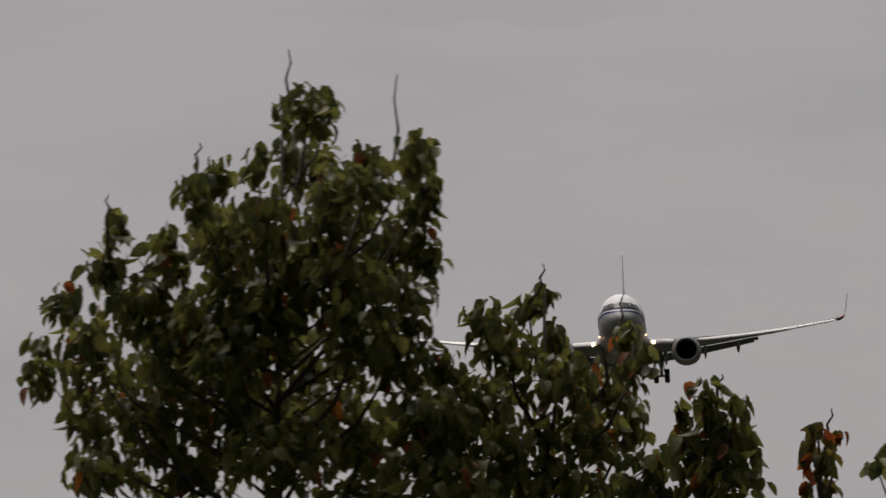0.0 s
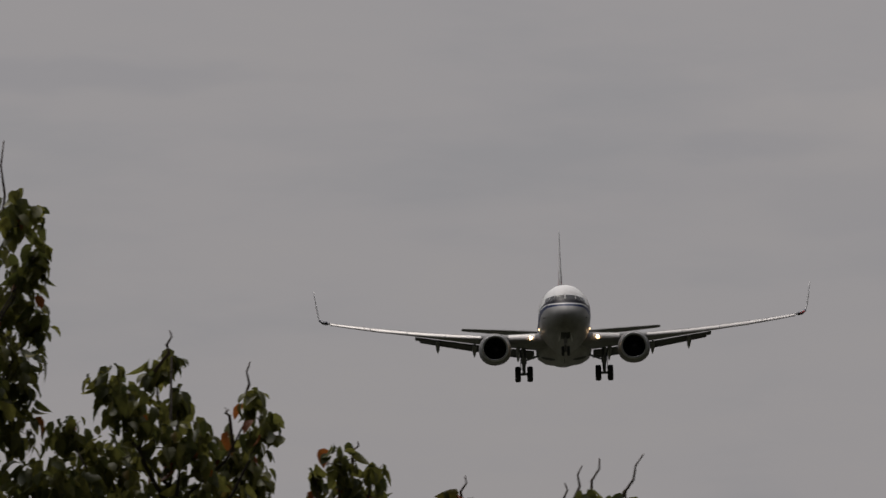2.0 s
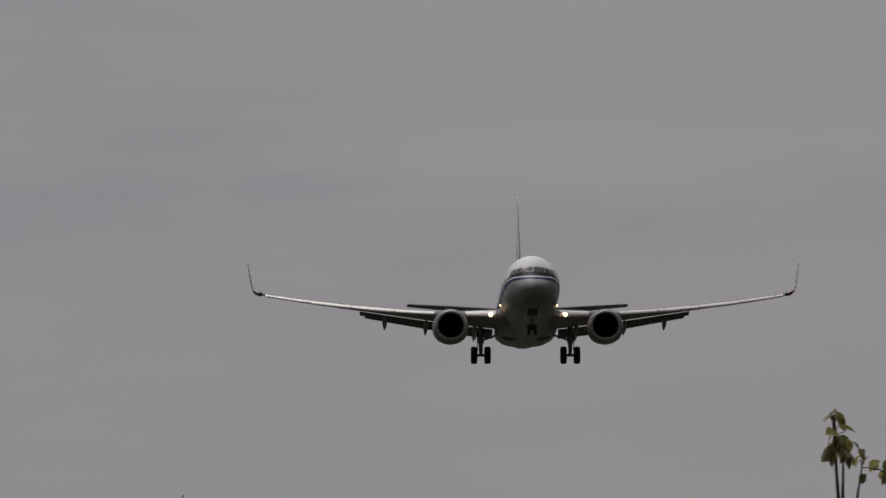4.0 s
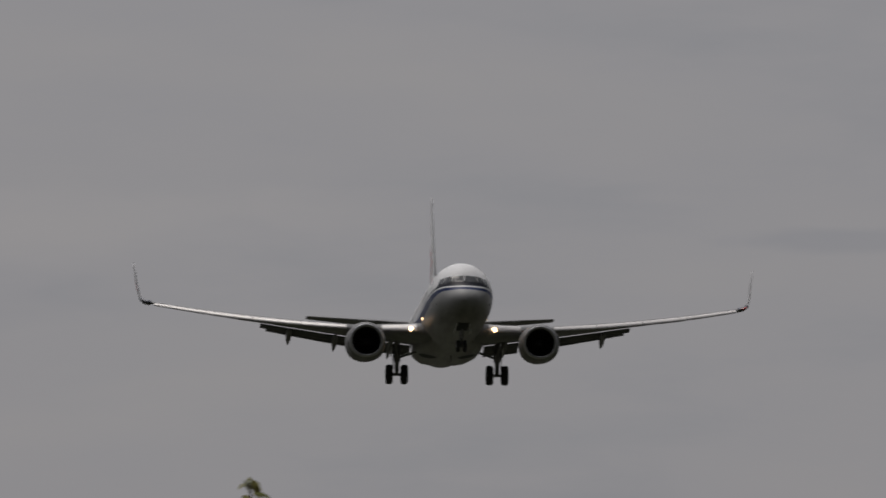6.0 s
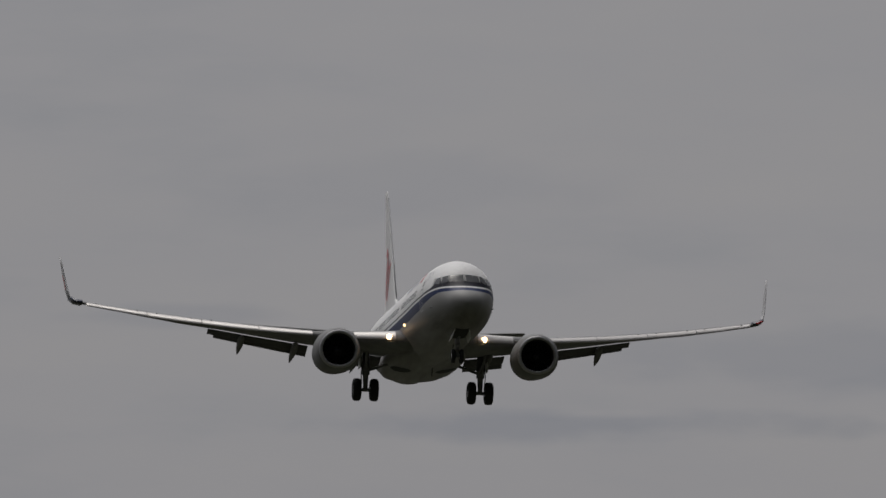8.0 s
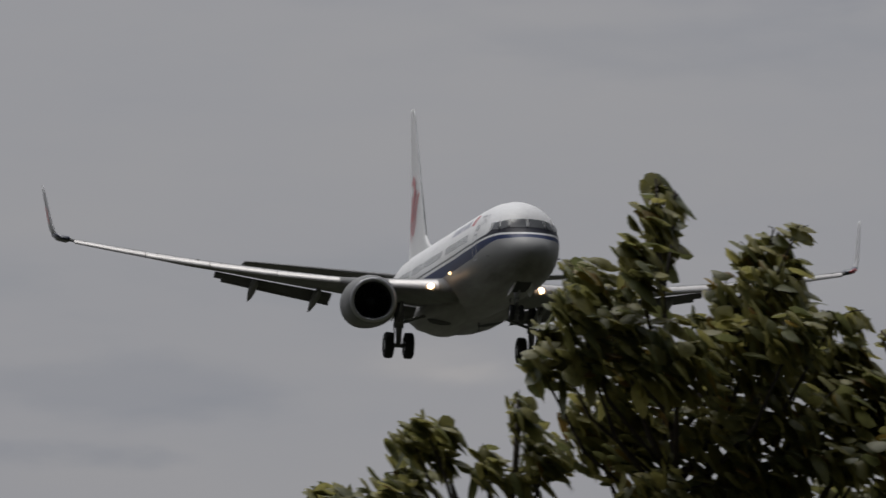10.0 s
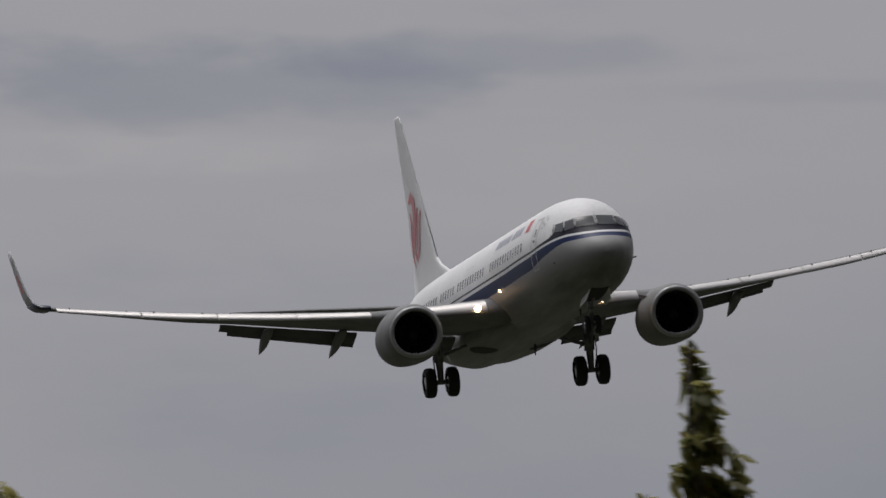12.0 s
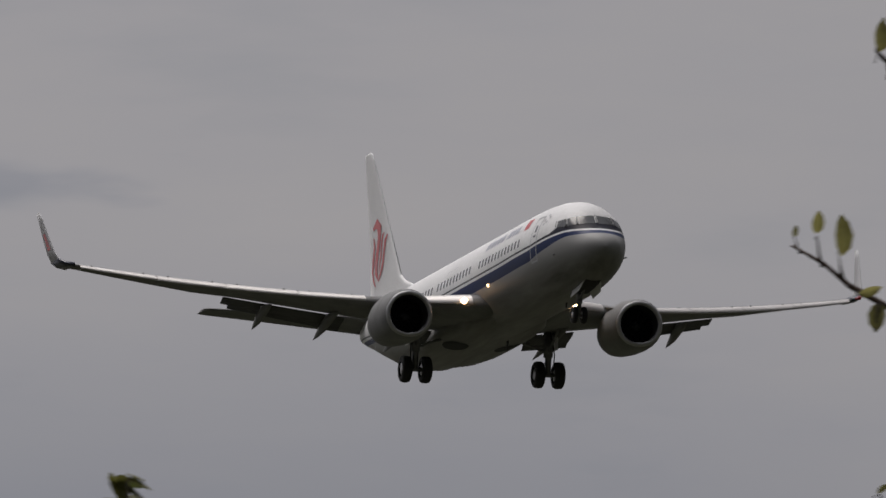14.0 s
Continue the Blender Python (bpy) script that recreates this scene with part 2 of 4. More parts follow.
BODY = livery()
WHITE = material("white_paint", (0.78, 0.78, 0.78), 0.42, scale=0.6)
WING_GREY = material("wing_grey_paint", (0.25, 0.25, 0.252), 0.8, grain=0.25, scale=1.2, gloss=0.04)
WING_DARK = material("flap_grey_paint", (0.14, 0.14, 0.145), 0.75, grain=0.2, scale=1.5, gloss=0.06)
METAL = material("polished_metal", (0.5, 0.5, 0.51), 0.48, 0.5, grain=0.05, scale=2.0)
SLAT = material("bright_slat_metal", (0.54, 0.52, 0.505), 0.44, 0.2, grain=0.08, scale=2.0)
TIP = material("winglet_grey_paint", (0.5, 0.5, 0.51), 0.5, gloss=0.25)
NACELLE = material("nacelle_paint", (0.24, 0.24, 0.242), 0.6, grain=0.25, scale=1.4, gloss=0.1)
LINER = material("dark_duct_lining", (0.05, 0.05, 0.055), 0.6, grain=0.2)
BLADE = material("titanium_blade", (0.05, 0.05, 0.055), 0.5, 0.6)
STEEL = material("gear_steel", (0.22, 0.22, 0.23), 0.45, 0.6, grain=0.2, scale=6)
RUBBER = material("tyre_rubber", (0.025, 0.025, 0.026), 0.8, grain=0.25, scale=8)
HUB = material("hub_metal", (0.4, 0.4, 0.41), 0.4, 0.8)
GLASS = material("windscreen_glass", (0.03, 0.033, 0.036), 0.16, grain=0.05)
GLASS.node_tree.nodes["Principled BSDF"].inputs["Specular IOR Level"].default_value = 0.3
CABIN = material("cabin_window_glass", (0.13, 0.14, 0.16), 0.2)
SEAL = material("door_seal_grey", (0.5, 0.51, 0.53), 0.5)
POST = material("windscreen_post_grey", (0.22, 0.225, 0.23), 0.5)
RED = material("red_paint", (0.55, 0.035, 0.04), 0.35, coat=0.2)
LETTER = material("faded_lettering_grey", (0.45, 0.46, 0.52), 0.4)
BLUE = material("dark_blue_paint", (0.045, 0.052, 0.085), 0.4)
DARK = material("wheel_well_dark", (0.03, 0.03, 0.032), 0.8)
LAMP = lamp_material("landing_lamp_glow", (1.0, 0.62, 0.3), 9.0)
GLINT = lamp_material("lamp_glint_glow", (1.0, 0.65, 0.32), 4.0)
BARK = material("bark", (0.06, 0.047, 0.037), 0.85, grain=0.35, scale=12, bump=0.6)
TWIG = material("dry_twig", (0.12, 0.085, 0.07), 0.8, grain=0.3, scale=20)
LEAF = leaf_material("autumn_green_leaf", (0.128, 0.136, 0.04), (0.19, 0.055, 0.018), 0.03)
RED_LEAF = leaf_material("reddening_leaf", (0.10, 0.09, 0.024), (0.24, 0.055, 0.016), 0.35)
WIND_LEAF = leaf_material("windblown_green_leaf", (0.25, 0.25, 0.10), (0.2, 0.12, 0.04), 0.05)
TURF = material("rough_grass", (0.03, 0.032, 0.016), 0.9, grain=0.35, scale=0.15, bump=0.5)

# ---- helpers for building ----
def mesh_from(name, verts, faces, mat, smooth=True):
    me = bpy.data.meshes.new(name)
    me.from_pydata(verts, [], faces)
    bm = bmesh.new()
    bm.from_mesh(me)
    bmesh.ops.recalc_face_normals(bm, faces=bm.faces)
    bm.to_mesh(me)
    bm.free()
    me.polygons.foreach_set("use_smooth", [smooth] * len(me.polygons))
    me.materials.append(mat)
    return me


def part(name, verts, faces, mat, parent, label="", smooth=True):
    ob = new(name, mesh_from(name, verts, faces, mat, smooth))
    ob.parent = parent
    if label:
        ob["label"] = label
    return ob


def loft(rings, cap=True):
    """Joins rings of equal length into a skin."""
    n = len(rings[0])
    verts = [tuple(p) for r in rings for p in r]
    faces = []
    for i in range(len(rings) - 1):
        for j in range(n):
            k = (j + 1) % n
            faces.append((i * n + j, i * n + k, (i + 1) * n + k, (i + 1) * n + j))
    if cap:
        faces.append(tuple(range(n)))
        faces.append(tuple((len(rings) - 1) * n + j for j in range(n)))
    return verts, faces


def tube(path, radii, n=10):
    """A round bar along a path of points."""
    rings = []
    pts = [Vector(p) for p in path]
    for i, p in enumerate(pts):
        d = (pts[min(i + 1, len(pts) - 1)] - pts[max(i - 1, 0)]).normalized()
        u = d.orthogonal().normalized()
        v = d.cross(u)
        r = radii[i] if isinstance(radii, (list, tuple)) else radii
        rings.append([p + (u * math.cos(6.2832 * k / n) + v * math.sin(6.2832 * k / n)) * r for k in range(n)])
    return loft(rings)


def wheel_rings(center, r, w, n=28):
    """A tyre's cross-section turned about an axle along x."""
    cx, cy, cz = center
    prof = [(-0.5, 0.55), (-0.5, 0.80), (-0.42, 0.93), (-0.25, 0.99), (0.0, 1.0), (0.25, 0.99), (0.42, 0.93), (0.5, 0.80), (0.5, 0.55)]
    return [[(cx + a * w, cy + math.cos(6.2832 * k / n) * b * r, cz + math.sin(6.2832 * k / n) * b * r) for k in range(n)] for a, b in prof]


def box(x0, x1, y0, y1, z0, z1):
    v = [(x, y, z) for x in (x0, x1) for y in (y0, y1) for z in (z0, z1)]
    return v, [(0, 1, 3, 2), (4, 6, 7, 5), (0, 4, 5, 1), (2, 3, 7, 6), (0, 2, 6, 4), (1, 5, 7, 3)]


# ---- the airliner: x to its starboard, y ahead, z up, metres ----
NOSE_Y = 18.0
# distance behind the nose, widest height, half width, top, bottom
STATIONS = (
    (0.0, -0.58, 0.02, -0.56, -0.60), (0.06, -0.58, 0.22, -0.38, -0.80), (0.2, -0.56, 0.44, -0.19, -1.00), (0.5, -0.52, 0.73, 0.03, -1.24),
    (0.8, -0.48, 0.90, 0.19, -1.40), (1.1, -0.43, 1.06, 0.36, -1.52), (1.4, -0.37, 1.19, 0.62, -1.62), (1.7, -0.31, 1.30, 0.92, -1.69), (2.0, -0.26, 1.39, 1.18, -1.75),
    (2.4, -0.2, 1.48, 1.42, -1.82), (2.9, -0.14, 1.57, 1.61, -1.88), (3.6, -0.08, 1.67, 1.78, -1.94), (4.5, -0.02, 1.76, 1.90, -1.99), (5.8, 0.03, 1.82, 1.98, -2.03),
    (7.5, 0.05, 1.85, 2.0, -2.05), (12.0, 0.05, 1.85, 2.0, -2.05), (18.0, 0.05, 1.85, 2.0, -2.05), (24.5, 0.05, 1.85, 2.0, -2.05), (26.5, 0.1, 1.84, 1.99, -1.96),
    (28.5, 0.2, 1.81, 1.96, -1.66), (30.5, 0.35, 1.67, 1.95, -1.20), (32.5, 0.55, 1.43, 1.92, -0.65), (34.5, 0.75, 1.10, 1.84, -0.10),
    (36.3, 0.92, 0.75, 1.72, 0.35), (37.5, 1.02, 0.45, 1.55, 0.65), (38.1, 1.08, 0.18, 1.32, 0.9),
)


def station(s):
    """The body's section at s metres behind the nose."""
    xs = [q[0] for q in STATIONS]
    return [float(np.interp(s, xs, [q[k] for q in STATIONS])) for k in range(1, 5)]


def skin_x(s, z):
    """Half width of the body at that section and height; 0 above its top."""
    zc, hw, top, bot = station(s)
    k = (z - zc) / ((top - zc) if z > zc else (zc - bot))
    return hw * math.sqrt(max(0.0, 1 - k * k))


def skin_s(x, z):
    """How far behind the nose the body first reaches (x, z), seen from ahead."""
    lo, hi = 0.0, 7.0
    for _ in range(30):
        mid = (lo + hi) / 2
        zc, hw, top, bot = station(mid)
        k = (z - zc) / ((top - zc) if z > zc else (zc - bot))
        lo, hi = (lo, mid) if (x / hw) ** 2 + k * k < 1 else (mid, hi)
    return hi


def side_patch(s0, s1, z0, z1, side, lift=0.006, ns=2, nz=3, lean=0.0):
    """A patch that lies on the body's side."""
    v, f = [], []
    for i in range(ns + 1):
        for j in range(nz + 1):
            z = z0 + (z1 - z0) * j / nz
            s = s0 + (s1 - s0) * i / ns + lean * j / nz
            zc, hw, top, bot = station(s)
            x = skin_x(s, z) + lift
            v.append((side * x, NOSE_Y - s, z + (lift if z > zc + 1 else 0)))
    w = nz + 1
    for i in range(ns):
        for j in range(nz):
            f.append((i * w + j, (i + 1) * w + j, (i + 1) * w + j + 1, i * w + j + 1))
    return v, f


def front_pane(corners, side, lift=0.012):
    """A windscreen pane from its outline seen from ahead, laid on the nose."""
    (xa, za), (xb, zb), (xc, zc), (xd, zd) = corners
    n, v, f = 5, [], []
    for i in range(n + 1):
        for j in range(n + 1):
            a, b = i / n, j / n
            x = (1 - b) * ((1 - a) * xa + a * xb) + b * ((1 - a) * xd + a * xc)
            z = (1 - b) * ((1 - a) * za + a * zb) + b * ((1 - a) * zd + a * zc)
            v.append((side * (x + lift * 0.6), NOSE_Y - skin_s(x, z) + lift, z + lift * 0.5))
    w = n + 1
    for i in range(n):
        for j in range(n):
            f.append((i * w + j, (i + 1) * w + j, (i + 1) * w + j + 1, i * w + j + 1))
    return v, f


def wing_at(x):
    """Leading edge y, chord, height of the leading edge, thickness and twist of the wing at half span x."""
    le = float(np.interp(x, (1.2, 1.9, 5.6, 16.8), (5.6, 4.9, 2.0, -3.95)))
    te = float(np.interp(x, (1.2, 5.6, 16.8), (-3.1, -3.0, -5.55)))
    d = x - 1.88
    z = -1.22 + 0.09 * d + 0.0042 * d * d
    return le, le - te, z, float(np.interp(x, (1.2, 5.6, 16.8), (0.105, 0.085, 0.07))), float(np.interp(x, (1.2, 5.6, 10.5, 16.8), (1.6, 0.7, -2.0, -4.4)))


FOIL = [(0, 0), (0.006, 0.18), (0.03, 0.38), (0.08, 0.58), (0.2, 0.78), (0.38, 0.82), (0.6, 0.62), (0.8, 0.34), (1.0, 0.03),
        (1.0, -0.02), (0.8, -0.1), (0.6, -0.24), (0.38, -0.36), (0.2, -0.38), (0.08, -0.32), (0.03, -0.22), (0.006, -0.10)]


def foil_ring(x, le, chord, z, thick, twist, side=1, end=1.0, start=0.0):
    c, s = math.cos(radians(twist)), math.sin(radians(twist))
    ring = []
    for a, b in FOIL:
        a2 = start + a * (end - start)
        y, h = -a2 * chord, b * thick * chord
        ring.append((side * x, le + y * c, z + h + y * s))
    return ring


def build_airliner():
    plane = new("airliner")
    tagged(plane, "white twin-engine airliner with a blue side band, gear and flaps down", "airliner")
    # body
    rings = []
    fine = sorted(set([q[0] for q in STATIONS] + [0.02, 0.12, 0.35, 0.65, 0.95, 1.25, 1.55, 1.85, 2.2, 2.65, 3.2, 4.0, 5.1, 6.6]))
    for s in fine:
        zc, hw, top, bot = station(s)
        r = []
        for k in range(48):
            a = 6.283185 * k / 48
            r.append((hw * math.cos(a), NOSE_Y - s, zc + math.sin(a) * ((top - zc) if math.sin(a) > 0 else (zc - bot))))
        rings.append(r)
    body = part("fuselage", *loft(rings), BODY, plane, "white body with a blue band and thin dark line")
    body.location.z = -0.06
    # belly fairing
    rings = []
    for y, hw, bot, top in ((6.0, 0.3, -1.80, -1.5), (5.2, 0.95, -1.85, -1.3), (4.2, 1.32, -1.95, -1.1), (2.6, 1.74, -2.06, -0.88), (0.0, 1.98, -2.10, -0.8), (-3.0, 1.98, -2.11, -0.85), (-5.0, 1.85, -2.10, -1.1), (-6.8, 1.45, -2.07, -1.4), (-8.2, 0.5, -1.98, -1.7)):
        mid = (bot + top) / 2
        r = []
        for k in range(28):
            a = 6.2832 * k / 28
            ca, sa = math.cos(a), math.sin(a)
            r.append((hw * math.copysign(abs(ca) ** 0.85, ca), y, mid + (top - mid) * math.copysign(abs(sa) ** 0.85, sa)))
        rings.append(r)
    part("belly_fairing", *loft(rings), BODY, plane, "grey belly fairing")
    # open main wheel wells: uncut, their shade is a flat dark patch
    for side in (1, -1):
        v, f = [], []
        for i in range(7):
            y = -0.35 - i * 0.32
            w = 0.5 * math.sqrt(max(0.04, 1 - ((i - 3) / 3.3) ** 2))
            for k in range(6):
                x = 1.12 - w + 2 * w * k / 5
                sa = math.sqrt(1 - min(0.98, (x / 1.98) ** (1 / 0.85)) ** 2) ** 0.85
                v.append((side * x, y, -1.465 - 0.647 * sa - 0.004))
        for i in range(6):
            for k in range(5):
                f.append((i * 6 + k, i * 6 + k + 1, i * 6 + k + 7, i * 6 + k + 6))
        part("main_well_shade", v, f, DARK, plane, "flat dark patch for the shade in an open main wheel well")
    # windscreen
    panes = ([(0.045, 0.56), (0.74, 0.53), (0.68, 0.90), (0.04, 0.94)], [(0.80, 0.525), (1.13, 0.46), (1.02, 0.83), (0.74, 0.89)], [(1.18, 0.45), (1.38, 0.50), (1.26, 0.80), (1.07, 0.82)])
    for side in (1, -1):
        for c in panes:
            part("windscreen_pane", *front_pane(c, side), GLASS, body, "dark windscreen pane")
            post = [((c[1][0] + 0.03), c[1][1] - 0.02), ((c[2][0] + 0.03), c[2][1] + 0.02)]
            pts = [(side * (x + 0.01), NOSE_Y - skin_s(x, z) + 0.012, z + 0.008) for x, z in [(post[0][0] + (post[1][0] - post[0][0]) * k / 4, post[0][1] + (post[1][1] - post[0][1]) * k / 4) for k in range(5)]]
            part("window_post", *tube(pts, 0.014, 6), POST, body, "grey windscreen post")
    pts = [(0, NOSE_Y - skin_s(0.01, z) + 0.014, z + 0.01) for z in (0.54, 0.65, 0.77, 0.87, 0.97)]
    part("window_post", *tube(pts, 0.018, 6), POST, body, "grey windscreen post")
    # cabin windows
    skip = {13, 14, 26, 33}
    for side in (1, -1):
        for i in range(48):
            s = 6.9 + i * 0.508
            if i in skip:
                continue
            v, f = side_patch(s - 0.105, s + 0.105, 0.31, 0.64, side, 0.007, 1, 2)
            part("cabin_window", v, f, CABIN, body)
        # doors as their raised seams
        for s0, s1, z0, z1, nm in ((4.35, 5.15, -0.62, 1.28, "service_door"), (31.4, 32.1, -0.3, 1.35, "rear_door")):
            door = part(nm, *side_patch(s0 + 0.07, s1 - 0.07, z0 + 0.07, z1 - 0.07, side, 0.002, 3, 8), BODY, body, "closed door outlined in grey")
            for q in ((s0, s0 + 0.06, z0, z1), (s1 - 0.06, s1, z0, z1), (s0, s1, z0, z0 + 0.06), (s0, s1, z1 - 0.06, z1)):
                part("door_seam", *side_patch(*q, side, 0.009, 3, 8), SEAL, door)
            part("door_handle", *side_patch(s0 + 0.2, s0 + 0.5, 0.42, 0.5, side, 0.015, 2, 1), BLUE, door)
            part("door_window", *side_patch(s0 + 0.27, s0 + 0.47, 0.62, 0.9, side, 0.01, 1, 2), CABIN, door)
        for s in (17.2, 18.2):
            for q in ((s - 0.27, s - 0.25, 0.0, 0.95), (s + 0.25, s + 0.27, 0.0, 0.95), (s - 0.27, s + 0.27, 0.95, 0.97)):
                part("exit_seam", *side_patch(*q, side, 0.006, 1, 4), SEAL, body)
        # flag and lettering blocks on the upper side, too blurred to read
        part("flag_mark", *side_patch(6.0, 6.75, 0.98, 1.42, side, 0.007, 3, 4, 0.12), RED, body, "red flag mark")
        for s0, s1 in ((7.6, 8.2), (8.3, 8.75), (8.85, 9.5), (10.0, 10.5), (10.6, 11.1), (11.2, 11.5), (11.6, 12.1), (12.2, 12.8)):
            part("lettering_bar", *side_patch(s0, s1, 1.02, 1.34, side, 0.006, 2, 3), LETTER, body)
        for k, (s0, z0) in enumerate(((3.7, 1.08), (3.95, 1.2), (4.05, 1.0), (3.8, 0.9), (4.0, 0.82))):
            part("emblem_dot", *side_patch(s0, s0 + 0.13, z0, z0 + 0.09, side, 0.008, 1, 1), SEAL, body)
        # probes and static ports
        part("air_probe", *tube([(side * (skin_x(2.6, -0.62) + 0.0), NOSE_Y - 2.6, -0.62), (side * (skin_x(2.6, -0.62) + 0.06), NOSE_Y - 2.5, -0.62), (side * (skin_x(2.6, -0.62) + 0.06), NOSE_Y - 2.35, -0.62)], 0.03, 6), STEEL, body)
    for y, h in ((12.2, 0.22), (3.0, 0.3)):
        z = -2.02 if y > 6 or y < -6 else -2.4
        part("blade_antenna", *loft([[(0.02, y, z + 0.1), (-0.02, y, z + 0.1), (-0.02, y - 0.28, z + 0.1), (0.02, y - 0.28, z + 0.1)], [(0.012, y - 0.16, z - h), (-0.012, y - 0.16, z - h), (-0.012, y - 0.28, z - h), (0.012, y - 0.28, z - h)]]), DARK, body)
    # wings
    for side in (1, -1):
        xs = [1.2, 1.9, 3.0, 4.2, 5.6, 7.0, 8.5, 10.0, 11.7, 13.4, 15.0, 16.2, 16.8]
        rings = []
        for x in xs:
            le, ch, z, th, tw = wing_at(x)
            rings.append(foil_ring(x, le, ch, z, th, tw, side, 0.8 if x < 10.8 else 1.0))
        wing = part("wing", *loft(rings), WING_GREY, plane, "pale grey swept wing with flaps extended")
        # leading edge slats run out forward and drooped, in panels; flat Krueger panels inboard of the engine
        for x0, x1 in ((2.05, 3.95), (5.9, 8.4), (8.44, 11.1), (11.14, 13.7), (13.74, 16.6)):
            inner = x0 < 5
            rings = []
            for k in range(5):
                x = x0 + (x1 - x0) * k / 4
                le, ch, z, th, tw = wing_at(x)
                c = min(ch, 5.0)
                top = Vector((0, le - 0.045 * ch, z + 0.58 * th * ch))
                low = Vector((0, le + float(np.interp(x, (4.0, 5.9, 16.6), (0.035, 0.085, 0.13))) * c, z - float(np.interp(x, (3.0, 5.9, 9.0, 13.0, 16.6), (0.02, 0.05, 0.13, 0.18, 0.13)))))
                d = low - top
                out = Vector((0, -d.z, d.y)).normalized() * d.length
                ring = []
                for a, b in ((0.0, 0.0), (0.25, 0.09), (0.5, 0.14), (0.75, 0.14), (0.9, 0.10), (0.97, 0.05), (1.0, 0.0), (0.97, -0.035), (0.85, -0.05), (0.5, 0.04), (0.25, 0.04), (0.02, -0.02)):
                    q = top + d * a + out * b
                    ring.append((side * x, q.y, q.z))
                rings.append(ring)
            slat = part("slat", *loft(rings, False), SLAT, wing, "bare metal leading edge slat")
            # slat track covers showing along the joint with the wing
            for x in ((x0 + 0.45, x1 - 0.45) if not inner else ()):
                le, ch, z, th, tw = wing_at(x)
                zt = z + 0.56 * th * ch
                part("slat_track", *box(side * x - 0.035, side * x + 0.035, le - 0.12 * ch, le, zt - 0.03, zt + 0.022), TIP, slat, "", False)
        # flaps: a fore panel and an aft panel, with a slot between
        for x0, x1 in ((2.1, 4.1), (5.7, 10.55)):
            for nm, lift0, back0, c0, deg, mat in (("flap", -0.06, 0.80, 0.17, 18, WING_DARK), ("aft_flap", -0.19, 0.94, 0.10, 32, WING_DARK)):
                rings = []
                xe = x1 - (0.32 if nm == "aft_flap" and x0 > 5 else 0.0)
                for k in range(4):
                    x = x0 + (xe - x0) * k / 3
                    le, ch, z, th, tw = wing_at(x)
                    cc = min(ch, 5.6)
                    y0, z0 = le - ch * 0.80 - (back0 - 0.80) * cc * 1.0, z - 0.02 + lift0 * cc / 4.5 - ch * 0.80 * math.sin(radians(tw))
                    ring = []
                    for a, b in FOIL:
                        yy, hh = a * c0 * cc, b * 0.13 * c0 * cc
                        ring.append((side * x, y0 - yy * math.cos(radians(deg)) + hh * math.sin(radians(deg)) * 0.5, z0 - yy * math.sin(radians(deg)) + hh * math.cos(radians(deg))))
                    rings.append(ring)
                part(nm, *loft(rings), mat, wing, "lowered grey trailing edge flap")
        # track fairings: a slim fore part under the wing, and a rear part that hangs down with the flap to a sharp point
        for x, tip_y in ((3.25, -5.2), (6.35, -4.75), (8.95, -4.9)):
            le, ch, z, th, tw = wing_at(x)
            fore, hinge, tip = Vector((x, le - ch * 0.46, z - 0.22)), Vector((x, le - ch * 0.80, z - 0.30)), Vector((x, tip_y, z - 0.80))
            rings = []
            for u, w, hgt in ((0.0, 0.02, 0.02), (0.35, 0.10, 0.13), (0.75, 0.15, 0.22), (1.0, 0.16, 0.26), (1.25, 0.155, 0.25), (1.5, 0.125, 0.19), (1.75, 0.075, 0.11), (1.93, 0.025, 0.035), (2.0, 0.006, 0.006)):
                q = fore.lerp(hinge, u) if u < 1 else hinge.lerp(tip, u - 1)
                rings.append([(side * (q.x + w * math.cos(6.2832 * k / 12)), q.y, q.z + hgt * math.sin(6.2832 * k / 12)) for k in range(12)])
            part("track_fairing", *loft(rings), WING_GREY, wing, "pointed grey flap track fairing")
        # blended winglet
        rings = []
        for x, y, z, ch, lean in ((16.8, -3.95, 1.09, 1.58, 0), (17.12, -4.2, 1.17, 1.42, 18), (17.34, -4.5, 1.38, 1.27, 50), (17.46, -4.85, 1.75, 1.13, 70), (17.58, -5.45, 2.5, 0.88, 79), (17.68, -5.95, 3.2, 0.66, 81), (17.74, -6.3, 3.58, 0.5, 82)):
            t = radians(lean)
            ring = []
            for a, b in FOIL:
                hh = b * 0.09 * ch
                ring.append((side * (x - hh * math.sin(t)), y - a * ch, z + hh * math.cos(t)))
            rings.append(ring)
        wl = part("winglet", *loft(rings), TIP, wing, "upturned pale grey winglet")
        rings = []
        for x, y, z, ch, lean in ((16.78, -3.90, 1.085, 1.66, 0), (17.13, -4.16, 1.165, 1.5, 18), (17.36, -4.46, 1.375, 1.34, 50)):
            t = radians(lean)
            ring = []
            for a, b in FOIL:
                hh = b * 0.12 * ch
                ring.append((side * (x - hh * math.sin(t)), y - a * ch, z + hh * math.cos(t)))
            rings.append(ring)
        part("winglet_root", *loft(rings), BLUE, wing, "dark winglet root fairing")
        if side < 0:
            part("navigation_light", *tube([(side * 16.95, -3.86, 1.13), (side * 17.12, -4.02, 1.17), (side * 17.27, -4.22, 1.27)], [0.05, 0.09, 0.05], 10), RED, wing, "red navigation light lens")
